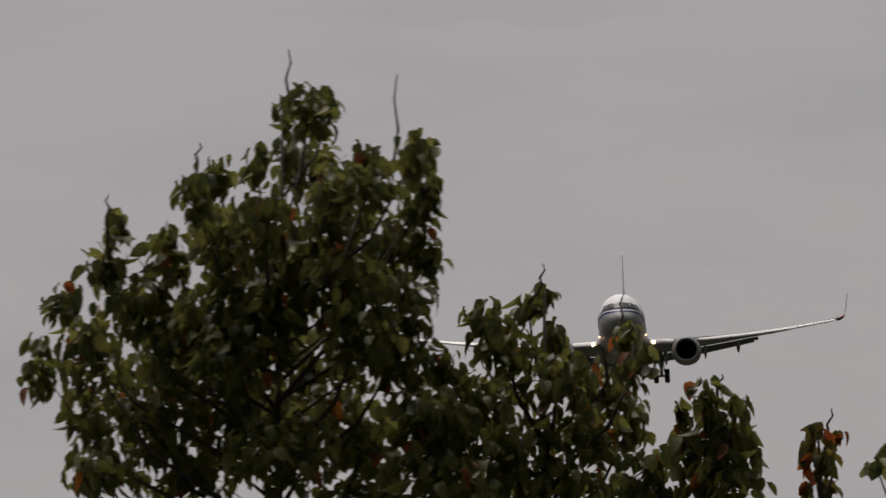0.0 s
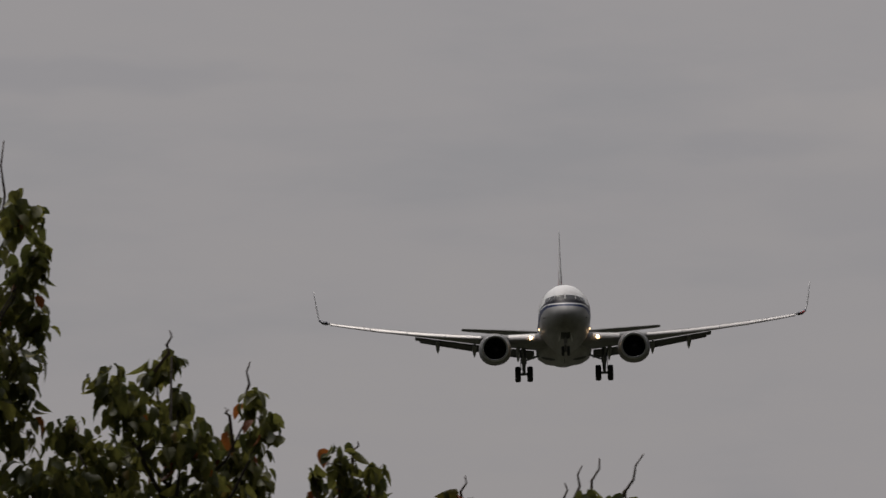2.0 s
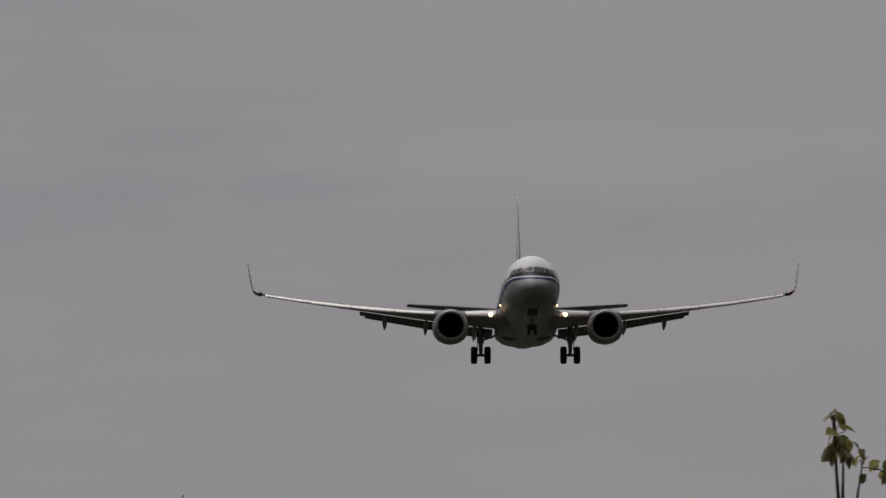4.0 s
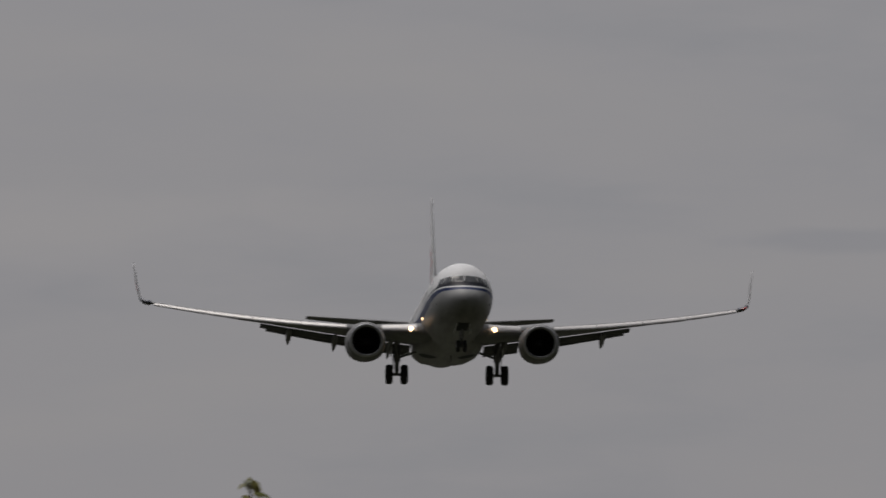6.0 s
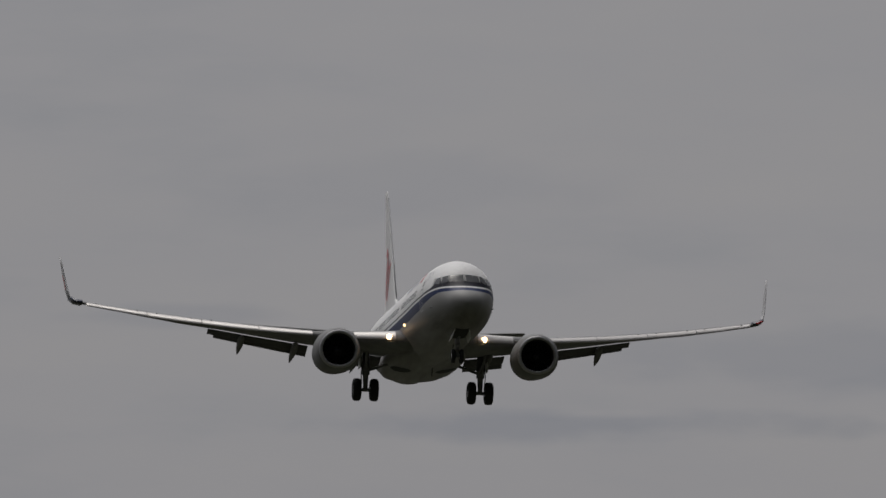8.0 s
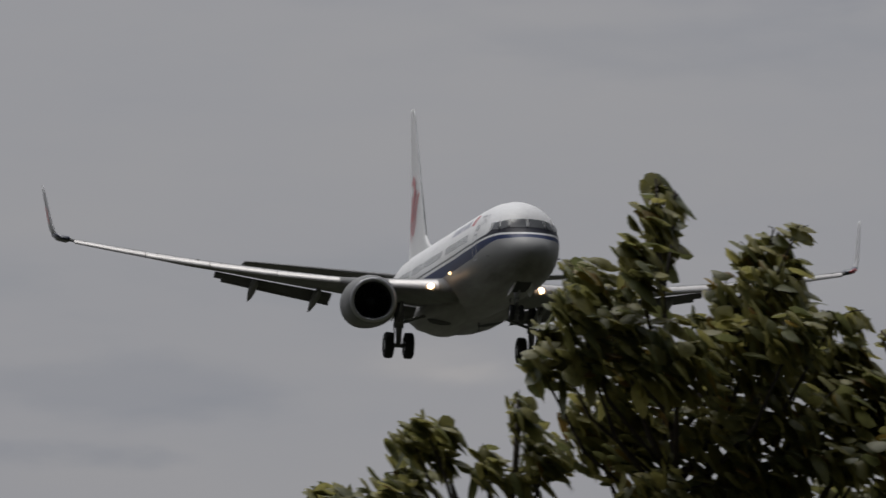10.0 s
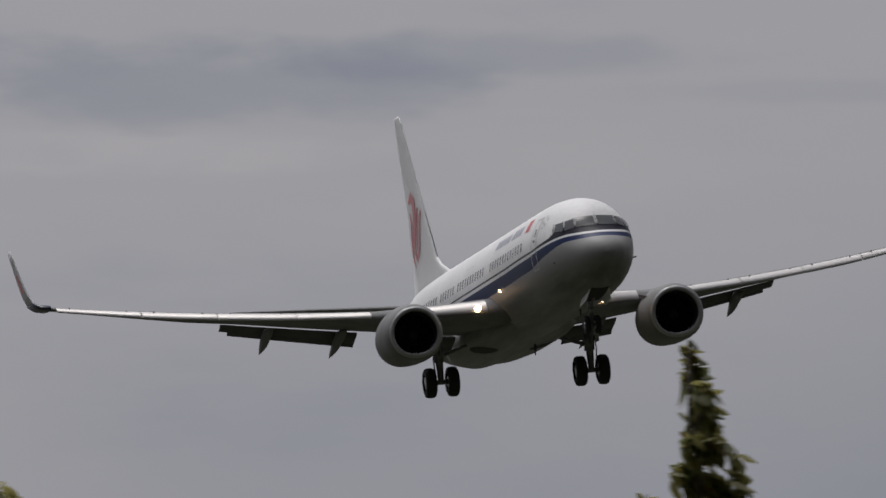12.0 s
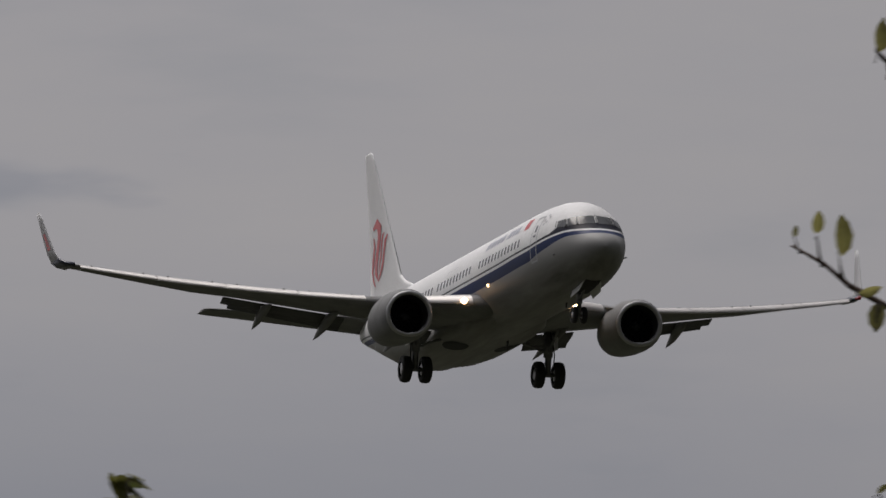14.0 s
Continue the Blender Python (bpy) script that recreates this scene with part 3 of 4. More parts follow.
        for sgn in (0.045, -0.035):
            v = []
            for q, (x, y, z) in enumerate(((17.47, -5.15, 1.85), (17.47, -5.6, 1.85), (17.585, -6.05, 2.6), (17.585, -5.75, 2.6))):
                v.append((side * (x + sgn), y, z))
            v += [(a + side * 0.004, b, c) for a, b, c in v]
            part("tail_mark", v, [(0, 1, 2, 3), (4, 7, 6, 5), (0, 4, 5, 1), (1, 5, 6, 2), (2, 6, 7, 3), (3, 7, 4, 0)], RED, wl, "red mark", False)
        # landing lamps
        le, ch, z, th, tw = wing_at(2.4)
        part("landing_lamp", *tube([(side * 2.36, le + 0.26, z + 0.12), (side * 2.36, le + 0.12, z + 0.12)], 0.13 if side > 0 else 0.135, 14), LAMP, wing, "lit landing lamp")
        # added glowing stub, stands for the landing lamp's reflection on the body
        part("lamp_glint", *tube([(side * 1.80, 6.35, -0.62), (side * 1.74, 6.2, -0.62)], 0.065, 12), GLINT, plane, "small lit lamp")
        # engine
        ex, ez, ey = 4.92, -1.84, 5.60
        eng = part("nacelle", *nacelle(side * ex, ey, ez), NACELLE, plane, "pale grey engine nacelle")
        part("intake_lip", *intake_lip(side * ex, ey, ez), METAL, eng, "polished intake lip")
        n = 32
        part("intake_duct", *loft([[(side * ex + r * math.cos(6.2832 * k / n), ey - d, ez + r * math.sin(6.2832 * k / n)) for k in range(n)] for d, r in ((0.10, 0.79), (0.4, 0.785), (0.8, 0.79), (1.05, 0.80))], False), LINER, eng, "dark intake lining")
        v, f = fan_blades(side * ex, ey - 0.95, ez)
        part("fan", v, f, BLADE, eng, "fan blades in shadow", False)
        part("spinner", *loft([[(side * ex + r * math.cos(6.2832 * k / 20), ey - d, ez + r * math.sin(6.2832 * k / 20)) for k in range(20)] for d, r in ((0.55, 0.01), (0.66, 0.09), (0.8, 0.17), (0.95, 0.24))]), LINER, eng)
        part("exhaust_cone", *loft([[(side * ex + r * math.cos(6.2832 * k / 24), ey - d, ez + 0.05 + r * math.sin(6.2832 * k / 24)) for k in range(24)] for d, r in ((3.2, 0.72), (3.9, 0.66), (4.6, 0.48), (4.65, 0.3), (5.3, 0.06))]), STEEL, eng, "dark exhaust nozzle")
        le, ch, z, th, tw = wing_at(ex)
        rings = []
        for y, zt, zb, w in ((ey - 0.9, ez + 1.06, ez + 0.9, 0.05), (ey - 1.8, ez + 1.18, ez + 0.6, 0.18), (le + 0.1, z + 0.25, ez + 0.6, 0.22), (le - 1.6, z + 0.1, ez + 0.5, 0.22), (le - 3.2, z - 0.1, z - 0.5, 0.08)):
            rings.append([(side * ex + w, y, zt), (side * ex - w, y, zt), (side * ex - w * 0.9, y, zb), (side * ex + w * 0.9, y, zb)])
        part("pylon", *loft(rings), WING_GREY, eng)
        part("strake", *loft([[(side * (ex - 0.82 - a * 0.62), y, ez + 0.72 + a * 0.56 + 0.02), (side * (ex - 0.82 - a * 0.62), y, ez + 0.72 + a * 0.56 - 0.02), (side * (ex - 0.74), y, ez + 0.6), (side * (ex - 0.7), y, ez + 0.64)] for y, a in ((ey - 0.8, 0.0), (ey - 1.7, 0.35), (ey - 1.9, 0.3))]), NACELLE, eng)
        # main gear
        gx, gy, gz = 2.86, -1.25, -3.10
        strut = part("main_gear_leg", *tube([(side * (gx - 0.0), gy - 0.15, -1.0), (side * gx, gy, -2.0), (side * gx, gy, gz)], [0.17, 0.16, 0.11], 14), STEEL, plane, "steel main gear leg")
        part("sleeve", *tube([(side * gx, gy, -1.6), (side * gx, gy, -2.35)], 0.20, 14), STEEL, strut)
        part("axle", *tube([(side * (gx - 0.5), gy, gz), (side * (gx + 0.5), gy, gz)], 0.09, 10), STEEL, strut)
        part("side_brace", *tube([(side * (gx - 0.05), gy, -2.15), (side * (gx - 1.35), gy, -1.7)], 0.07, 8), STEEL, strut)
        part("drag_brace", *tube([(side * gx, gy, -2.2), (side * (gx + 0.1), gy + 1.3, -1.3)], 0.06, 8), STEEL, strut)
        part("torque_link", *tube([(side * gx, gy - 0.14, -2.2), (side * gx, gy - 0.42, -2.55), (side * gx, gy - 0.12, -2.85)], 0.05, 6), STEEL, strut)
        part("brake_hose", *tube([(side * (gx + 0.18), gy + 0.05, -1.7), (side * (gx + 0.24), gy + 0.12, -2.3), (side * (gx + 0.2), gy + 0.08, -2.8)], 0.025, 6), DARK, strut)
        part("gear_door", *box(side * (gx + 0.30), side * (gx + 0.34), gy - 0.38, gy + 0.32, -2.05, -1.15), WHITE, strut, "pale gear leg door", False)
        for off in (-0.43, 0.43):
            wh = part("wheel", *loft([[(side * gx + off + a, gy + r * math.cos(6.2832 * k / 20), gz + r * math.sin(6.2832 * k / 20)) for k in range(20)] for a, r in ((-0.17, 0.02), (-0.17, 0.24), (-0.10, 0.31), (0.10, 0.31), (0.17, 0.24), (0.17, 0.02))]), HUB, strut, "metal wheel hub")
            part("tyre", *loft(wheel_rings((side * gx + off, gy, gz), 0.565, 0.41), False), RUBBER, wh, "black tyre")
        # tailplane
        rings = [foil_ring(x, le, ch, z - 0.06, 0.06, 1, side) for x, le, ch, z in ((0.5, -15.1, 4.1, 1.15), (1.5, -15.8, 3.7, 1.28), (4.3, -17.7, 2.6, 1.63), (7.0, -19.55, 1.6, 1.96), (7.17, -19.85, 1.25, 1.98))]
        part("tailplane", *loft(rings), WING_GREY, plane, "grey tailplane")
    # fin, of symmetrical section
    rings = []
    half = [(0, 0), (0.006, 0.16), (0.03, 0.34), (0.08, 0.52), (0.2, 0.75), (0.36, 0.8), (0.6, 0.58), (0.8, 0.3), (1.0, 0.03)]
    full = half + [(a, -b) for a, b in half[:0:-1]]
    fin_rows = ((1.5, -12.6, -19.9), (2.15, -13.2, -19.5), (2.9, -14.35, -19.4), (5.0, -16.1, -19.5), (7.0, -17.7, -19.95), (8.5, -18.95, -20.3), (8.82, -19.25, -20.38), (8.9, -19.5, -20.35))
    for z, le, te in fin_rows:
        ch = le - te
        rings.append([(b * 0.041 * min(ch, 5.8), le - a * ch, z) for a, b in full])
    fin = part("fin", *loft(rings), WHITE, plane, "tall white fin")
    part("fin_leading_edge", *tube([(0, le + 0.015, z) for z, le, te in fin_rows[2:7]], [0.022, 0.022, 0.02, 0.018, 0.016], 8), SEAL, fin)
    rings = []
    for y, z, w in ((-8.6, 1.93, 0.02), (-10.4, 2.0, 0.05), (-12.2, 2.2, 0.08), (-13.6, 2.58, 0.10), (-14.6, 3.05, 0.10), (-15.4, 3.6, 0.08)):
        rings.append([(w * 1.6, y, 1.7), (w * 0.8, y, z - 0.12), (0, y, z), (-w * 0.8, y, z - 0.12), (-w * 1.6, y, 1.7)])
    part("dorsal_fin", *loft(rings), WHITE, fin)

    def fin_half(y, z):
        le, te = [float(np.interp(z, [q[0] for q in fin_rows], [q[k] for q in fin_rows])) for k in (1, 2)]
        a = min(max((le - y) / (le - te), 0.0), 1.0)
        return float(np.interp(a, [q[0] for q in half], [q[1] for q in half])) * 0.041 * min(le - te, 5.8)

    # the red emblem: curling bands on both sides
    bands = (
        [(-18.9, 5.75, 0.10), (-18.2, 6.0, 0.35), (-17.75, 5.6, 0.42), (-17.75, 5.0, 0.36), (-18.0, 4.3, 0.34), (-18.25, 3.6, 0.34), (-18.3, 3.0, 0.30), (-18.0, 2.55, 0.12)],
        [(-16.55, 5.0, 0.06), (-16.75, 4.7, 0.16), (-16.85, 4.2, 0.17), (-16.95, 3.7, 0.18), (-17.1, 3.2, 0.20), (-17.45, 2.75, 0.16), (-17.9, 2.4, 0.10)],
        [(-16.95, 5.2, 0.04), (-17.15, 5.1, 0.12), (-17.3, 4.6, 0.13), (-17.4, 4.0, 0.13), (-17.6, 3.4, 0.11), (-17.75, 2.9, 0.04)],
        [(-18.75, 5.2, 0.1), (-18.65, 4.6, 0.2), (-18.85, 3.9, 0.24), (-19.0, 3.2, 0.2), (-18.75, 2.5, 0.12), (-18.4, 2.15, 0.05)],
    )
    for side in (1, -1):
        for band in bands:
            v, f, n = [], [], len(band)
            for i, (y, z, w) in enumerate(band):
                (ya, za, _), (yb, zb, _) = band[max(i - 1, 0)], band[min(i + 1, n - 1)]
                d = math.hypot(yb - ya, zb - za)
                ny, nz = -(zb - za) / d, (yb - ya) / d
                for k in (-1, 0, 1):
                    yy, zz = -17.65 + (y + 17.8 + ny * w * k * 0.8) * 1.05, 2.95 + (z + nz * w * k * 0.85 - 2.15) * 0.70
                    v.append((side * (fin_half(yy, zz) + 0.02), yy, zz))
            for i in range(n - 1):
                for k in (0, 1):
                    f.append((i * 3 + k, i * 3 + k + 1, i * 3 + k + 4, i * 3 + k + 3))
            part("emblem_band", v, f, RED, fin, "red curling band")
    # nose gear
    ny, nz = 13.95, -2.88
    leg = part("nose_gear_leg", *tube([(0, ny + 0.1, -1.6), (0, ny, nz)], [0.12, 0.08], 12), STEEL, plane, "steel nose gear leg")
    part("sleeve", *tube([(0, ny + 0.08, -1.75), (0, ny + 0.03, -2.4)], 0.13, 12), STEEL, leg)
    part("axle", *tube([(-0.22, ny, nz), (0.22, ny, nz)], 0.06, 8), STEEL, leg)
    part("drag_brace", *tube([(0, ny, -2.3), (0, ny + 1.2, -1.75)], 0.06, 8), STEEL, leg)
    part("torque_link", *tube([(0, ny - 0.1, -2.35), (0, ny - 0.32, -2.58), (0, ny - 0.08, -2.8)], 0.035, 6), STEEL, leg)
    part("taxi_lamp", *tube([(0, ny + 0.17, -2.36), (0, ny + 0.10, -2.36)], 0.08, 12), HUB, leg, "unlit taxi lamp")
    for off in (-0.2, 0.2):
        wh = part("wheel", *loft([[(off + a, ny + r * math.cos(6.2832 * k / 18), nz + r * math.sin(6.2832 * k / 18)) for k in range(18)] for a, r in ((-0.09, 0.02), (-0.09, 0.15), (0.09, 0.15), (0.09, 0.02))]), HUB, leg, "metal wheel hub")
        part("tyre", *loft(wheel_rings((off, ny, nz), 0.345, 0.2, 22), False), RUBBER, wh, "black tyre")
    for side in (1, -1):
        v = []
        for dx in (0, 0.03):
            v += [(side * (0.30 + dx), 16.1, -1.64), (side * (0.34 + dx), 14.3, -1.92), (side * (0.46 + dx), 14.35, -2.24), (side * (0.44 + dx), 15.6, -2.12)]
        part("nose_gear_door", v, [(0, 1, 2, 3), (4, 7, 6, 5), (0, 4, 5, 1), (1, 5, 6, 2), (2, 6, 7, 3), (3, 7, 4, 0)], WHITE, plane, "open nose gear door", False)
    # dark sheet on the uncut skin, painted as the nose well's shade
    v, f = [], []
    for i in range(7):
        y = 16.2 - i * 0.36
        zc, hw, top, bot = station(NOSE_Y - y)
        for k in range(5):
            x = -0.33 + 0.165 * k
            v.append((x, y, zc - (zc - bot) * math.sqrt(1 - (x / hw) ** 2) - 0.006))
    for i in range(6):
        for k in range(4):
            f.append((i * 5 + k, i * 5 + k + 1, i * 5 + k + 6, i * 5 + k + 5))
    part("nose_well_shade", v, f, DARK, body, "flat dark patch for the shade in the open nose wheel well")
    return plane


def nacelle(x, y, z):
    n, rings = 40, []
    for d, r, flat in ((0.06, 0.97, 0.03), (0.2, 1.03, 0.05), (0.5, 1.09, 0.07), (1.0, 1.14, 0.11), (1.7, 1.15, 0.10), (2.4, 1.10, 0.07), (3.0, 1.0, 0.03), (3.4, 0.9, 0.0), (3.4, 0.78, 0.0)):
        ring = []
        for k in range(n):
            a = 6.2832 * k / n
            s = math.sin(a)
            rr = r * (1 - flat * 1.2 * max(0, -s) ** 3)
            ring.append((x + r * math.cos(a) * (1 + flat * 0.3 * max(0, -s)), y - d - 0.06 * (1 - s), z + rr * s + 0.03))
        rings.append(ring)
    return loft(rings, False)


def intake_lip(x, y, z):
    n, rings = 40, []
    for d, r in ((0.14, 0.79), (0.05, 0.81), (0.0, 0.855), (-0.005, 0.89), (0.01, 0.93), (0.05, 0.965), (0.10, 0.99)):
        ring = []
        for k in range(n):
            a = 6.2832 * k / n
            s = math.sin(a)
            ring.append((x + r * math.cos(a), y - d - 0.05 * (1 - s), z + r * s * (1 - 0.05 * max(0, -s) ** 3) + 0.015))
        rings.append(ring)
    return loft(rings, False)


def fan_blades(x, y, z, count=24):
    """The fan as one pleated disc, a pleat for each blade."""
    v, f = [], []
    n = count * 2
    for r, depth in ((0.2, 0.02), (0.5, 0.06), (0.79, 0.09)):
        for k in range(n):
            a = 6.2832 * (k + (0.3 if k % 2 else 0)) / n
            v.append((x + r * math.cos(a), y + (depth if k % 2 else -depth), z + r * math.sin(a)))
    for i in (0, 1):
        for k in range(n):
            q = (k + 1) % n
            f.append((i * n + k, i * n + q, (i + 1) * n + q, (i + 1) * n + k))
    return v, f


airliner = build_airliner()

# ---- ground ----
def build_ground():
    v, f = [], []
    radii = (6, 20, 60, 150, 400, 1000, 2200, 4600)
    n = 48
    for r in radii:
        for k in range(n):
            a = 6.2832 * k / n
            v.append((r * math.cos(a), r * math.sin(a), 0.0))
    f.append(tuple(range(n)))
    for i in range(len(radii) - 1):
        for k in range(n):
            q = (k + 1) % n
            f.append((i * n + k, i * n + q, (i + 1) * n + q, (i + 1) * n + k))
    ob = new("ground", mesh_from("ground", v, f, TURF, False))
    tagged(ob, "rough green grass reaching to the horizon", "ground", kind="structure")


build_ground()


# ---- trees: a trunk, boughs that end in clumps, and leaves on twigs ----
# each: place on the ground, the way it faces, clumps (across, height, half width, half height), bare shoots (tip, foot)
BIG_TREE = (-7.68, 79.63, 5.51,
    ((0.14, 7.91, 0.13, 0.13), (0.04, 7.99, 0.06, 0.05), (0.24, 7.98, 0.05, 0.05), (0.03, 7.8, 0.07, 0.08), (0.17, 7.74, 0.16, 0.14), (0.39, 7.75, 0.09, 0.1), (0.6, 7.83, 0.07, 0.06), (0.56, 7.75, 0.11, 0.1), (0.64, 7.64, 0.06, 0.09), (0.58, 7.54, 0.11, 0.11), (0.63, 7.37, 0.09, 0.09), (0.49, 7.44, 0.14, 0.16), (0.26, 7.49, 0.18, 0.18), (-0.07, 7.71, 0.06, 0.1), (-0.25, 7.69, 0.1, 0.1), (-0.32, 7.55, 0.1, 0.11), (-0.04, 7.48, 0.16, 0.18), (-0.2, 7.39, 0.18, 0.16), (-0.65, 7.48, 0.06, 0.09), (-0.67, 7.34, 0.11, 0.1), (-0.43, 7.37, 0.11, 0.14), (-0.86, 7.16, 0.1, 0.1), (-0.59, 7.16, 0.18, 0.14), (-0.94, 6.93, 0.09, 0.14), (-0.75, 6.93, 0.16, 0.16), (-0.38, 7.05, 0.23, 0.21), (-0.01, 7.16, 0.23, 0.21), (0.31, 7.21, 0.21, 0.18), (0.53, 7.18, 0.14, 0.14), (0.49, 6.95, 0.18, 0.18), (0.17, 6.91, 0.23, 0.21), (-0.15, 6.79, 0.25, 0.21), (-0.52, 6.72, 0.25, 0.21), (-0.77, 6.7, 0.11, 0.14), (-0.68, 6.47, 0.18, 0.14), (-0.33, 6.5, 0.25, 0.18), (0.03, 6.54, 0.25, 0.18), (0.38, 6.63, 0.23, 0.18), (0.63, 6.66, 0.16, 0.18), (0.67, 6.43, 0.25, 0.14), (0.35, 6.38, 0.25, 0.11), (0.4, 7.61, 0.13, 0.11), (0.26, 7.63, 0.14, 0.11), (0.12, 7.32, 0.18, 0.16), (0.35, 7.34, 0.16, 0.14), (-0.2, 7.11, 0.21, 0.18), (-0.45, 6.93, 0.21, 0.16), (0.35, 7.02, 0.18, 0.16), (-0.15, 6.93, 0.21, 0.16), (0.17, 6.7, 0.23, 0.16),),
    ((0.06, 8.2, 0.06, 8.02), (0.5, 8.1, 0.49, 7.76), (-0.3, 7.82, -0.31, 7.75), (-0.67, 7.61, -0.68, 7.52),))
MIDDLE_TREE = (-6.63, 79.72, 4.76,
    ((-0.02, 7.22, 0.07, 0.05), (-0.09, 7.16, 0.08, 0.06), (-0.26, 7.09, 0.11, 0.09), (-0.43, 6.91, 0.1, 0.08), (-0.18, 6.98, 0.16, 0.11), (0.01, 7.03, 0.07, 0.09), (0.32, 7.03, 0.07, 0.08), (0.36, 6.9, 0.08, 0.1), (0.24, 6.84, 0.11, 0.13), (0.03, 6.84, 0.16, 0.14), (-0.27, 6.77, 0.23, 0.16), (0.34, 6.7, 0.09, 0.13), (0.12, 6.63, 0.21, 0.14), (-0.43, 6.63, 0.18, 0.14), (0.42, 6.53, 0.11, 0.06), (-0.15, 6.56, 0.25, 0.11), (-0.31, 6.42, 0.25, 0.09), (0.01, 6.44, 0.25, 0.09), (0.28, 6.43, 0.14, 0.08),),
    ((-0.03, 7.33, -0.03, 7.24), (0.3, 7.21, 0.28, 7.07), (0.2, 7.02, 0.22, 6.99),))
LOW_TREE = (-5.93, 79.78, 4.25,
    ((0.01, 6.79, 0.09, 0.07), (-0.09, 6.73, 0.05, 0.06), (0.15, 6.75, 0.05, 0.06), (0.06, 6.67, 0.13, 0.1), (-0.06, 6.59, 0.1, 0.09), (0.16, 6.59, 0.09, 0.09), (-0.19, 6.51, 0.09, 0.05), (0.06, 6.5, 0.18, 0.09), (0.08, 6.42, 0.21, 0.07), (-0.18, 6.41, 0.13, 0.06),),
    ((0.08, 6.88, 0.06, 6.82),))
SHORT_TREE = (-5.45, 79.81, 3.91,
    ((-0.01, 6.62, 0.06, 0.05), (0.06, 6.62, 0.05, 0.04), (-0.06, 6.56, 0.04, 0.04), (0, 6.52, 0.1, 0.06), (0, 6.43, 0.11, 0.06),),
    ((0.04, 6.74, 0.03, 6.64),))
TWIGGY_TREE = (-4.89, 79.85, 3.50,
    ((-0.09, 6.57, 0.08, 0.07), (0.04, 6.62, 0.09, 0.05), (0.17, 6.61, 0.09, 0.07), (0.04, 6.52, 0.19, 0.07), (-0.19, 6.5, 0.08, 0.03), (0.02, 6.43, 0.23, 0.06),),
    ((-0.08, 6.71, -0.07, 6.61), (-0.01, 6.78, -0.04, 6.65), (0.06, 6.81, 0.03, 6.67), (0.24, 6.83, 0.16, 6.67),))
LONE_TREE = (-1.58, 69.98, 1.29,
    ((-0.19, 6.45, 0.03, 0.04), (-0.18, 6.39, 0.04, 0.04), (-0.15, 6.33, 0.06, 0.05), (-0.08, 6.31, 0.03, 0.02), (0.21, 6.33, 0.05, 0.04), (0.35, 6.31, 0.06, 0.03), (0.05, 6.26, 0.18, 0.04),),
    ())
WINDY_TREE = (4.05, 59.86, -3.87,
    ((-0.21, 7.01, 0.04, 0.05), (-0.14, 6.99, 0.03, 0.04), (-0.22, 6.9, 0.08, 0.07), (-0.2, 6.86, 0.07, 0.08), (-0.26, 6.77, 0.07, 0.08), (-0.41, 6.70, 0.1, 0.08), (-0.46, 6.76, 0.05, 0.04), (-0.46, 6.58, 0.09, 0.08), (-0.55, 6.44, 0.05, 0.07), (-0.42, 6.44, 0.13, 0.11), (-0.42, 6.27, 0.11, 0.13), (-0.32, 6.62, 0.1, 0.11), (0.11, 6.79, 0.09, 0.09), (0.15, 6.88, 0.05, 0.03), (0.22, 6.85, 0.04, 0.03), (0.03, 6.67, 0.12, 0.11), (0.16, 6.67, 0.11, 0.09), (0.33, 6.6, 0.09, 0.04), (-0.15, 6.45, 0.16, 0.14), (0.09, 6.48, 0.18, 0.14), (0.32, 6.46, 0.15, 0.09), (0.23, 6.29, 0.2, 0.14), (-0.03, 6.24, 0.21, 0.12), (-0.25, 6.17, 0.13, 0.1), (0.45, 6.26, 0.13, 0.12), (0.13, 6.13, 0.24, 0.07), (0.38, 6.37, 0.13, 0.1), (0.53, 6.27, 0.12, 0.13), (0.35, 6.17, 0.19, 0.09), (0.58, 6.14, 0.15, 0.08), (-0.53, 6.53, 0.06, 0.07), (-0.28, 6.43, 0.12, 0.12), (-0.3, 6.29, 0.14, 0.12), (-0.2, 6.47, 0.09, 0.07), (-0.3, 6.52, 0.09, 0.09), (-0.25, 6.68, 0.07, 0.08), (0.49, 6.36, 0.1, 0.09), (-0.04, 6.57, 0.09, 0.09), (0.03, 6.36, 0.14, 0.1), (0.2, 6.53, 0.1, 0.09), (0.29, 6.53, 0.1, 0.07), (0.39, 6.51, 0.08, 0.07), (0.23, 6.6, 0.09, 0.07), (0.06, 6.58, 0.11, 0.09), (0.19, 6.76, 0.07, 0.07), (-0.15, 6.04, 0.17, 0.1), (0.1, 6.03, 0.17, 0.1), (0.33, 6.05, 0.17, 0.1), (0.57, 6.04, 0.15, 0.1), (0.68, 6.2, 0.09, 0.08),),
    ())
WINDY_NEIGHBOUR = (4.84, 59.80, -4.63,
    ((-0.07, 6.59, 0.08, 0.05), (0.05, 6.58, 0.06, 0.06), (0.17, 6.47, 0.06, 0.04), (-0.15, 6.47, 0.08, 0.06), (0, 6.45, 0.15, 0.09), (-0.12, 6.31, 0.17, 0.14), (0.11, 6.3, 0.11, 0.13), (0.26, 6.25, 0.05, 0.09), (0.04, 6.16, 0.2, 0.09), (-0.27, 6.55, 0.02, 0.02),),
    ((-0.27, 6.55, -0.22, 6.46),))
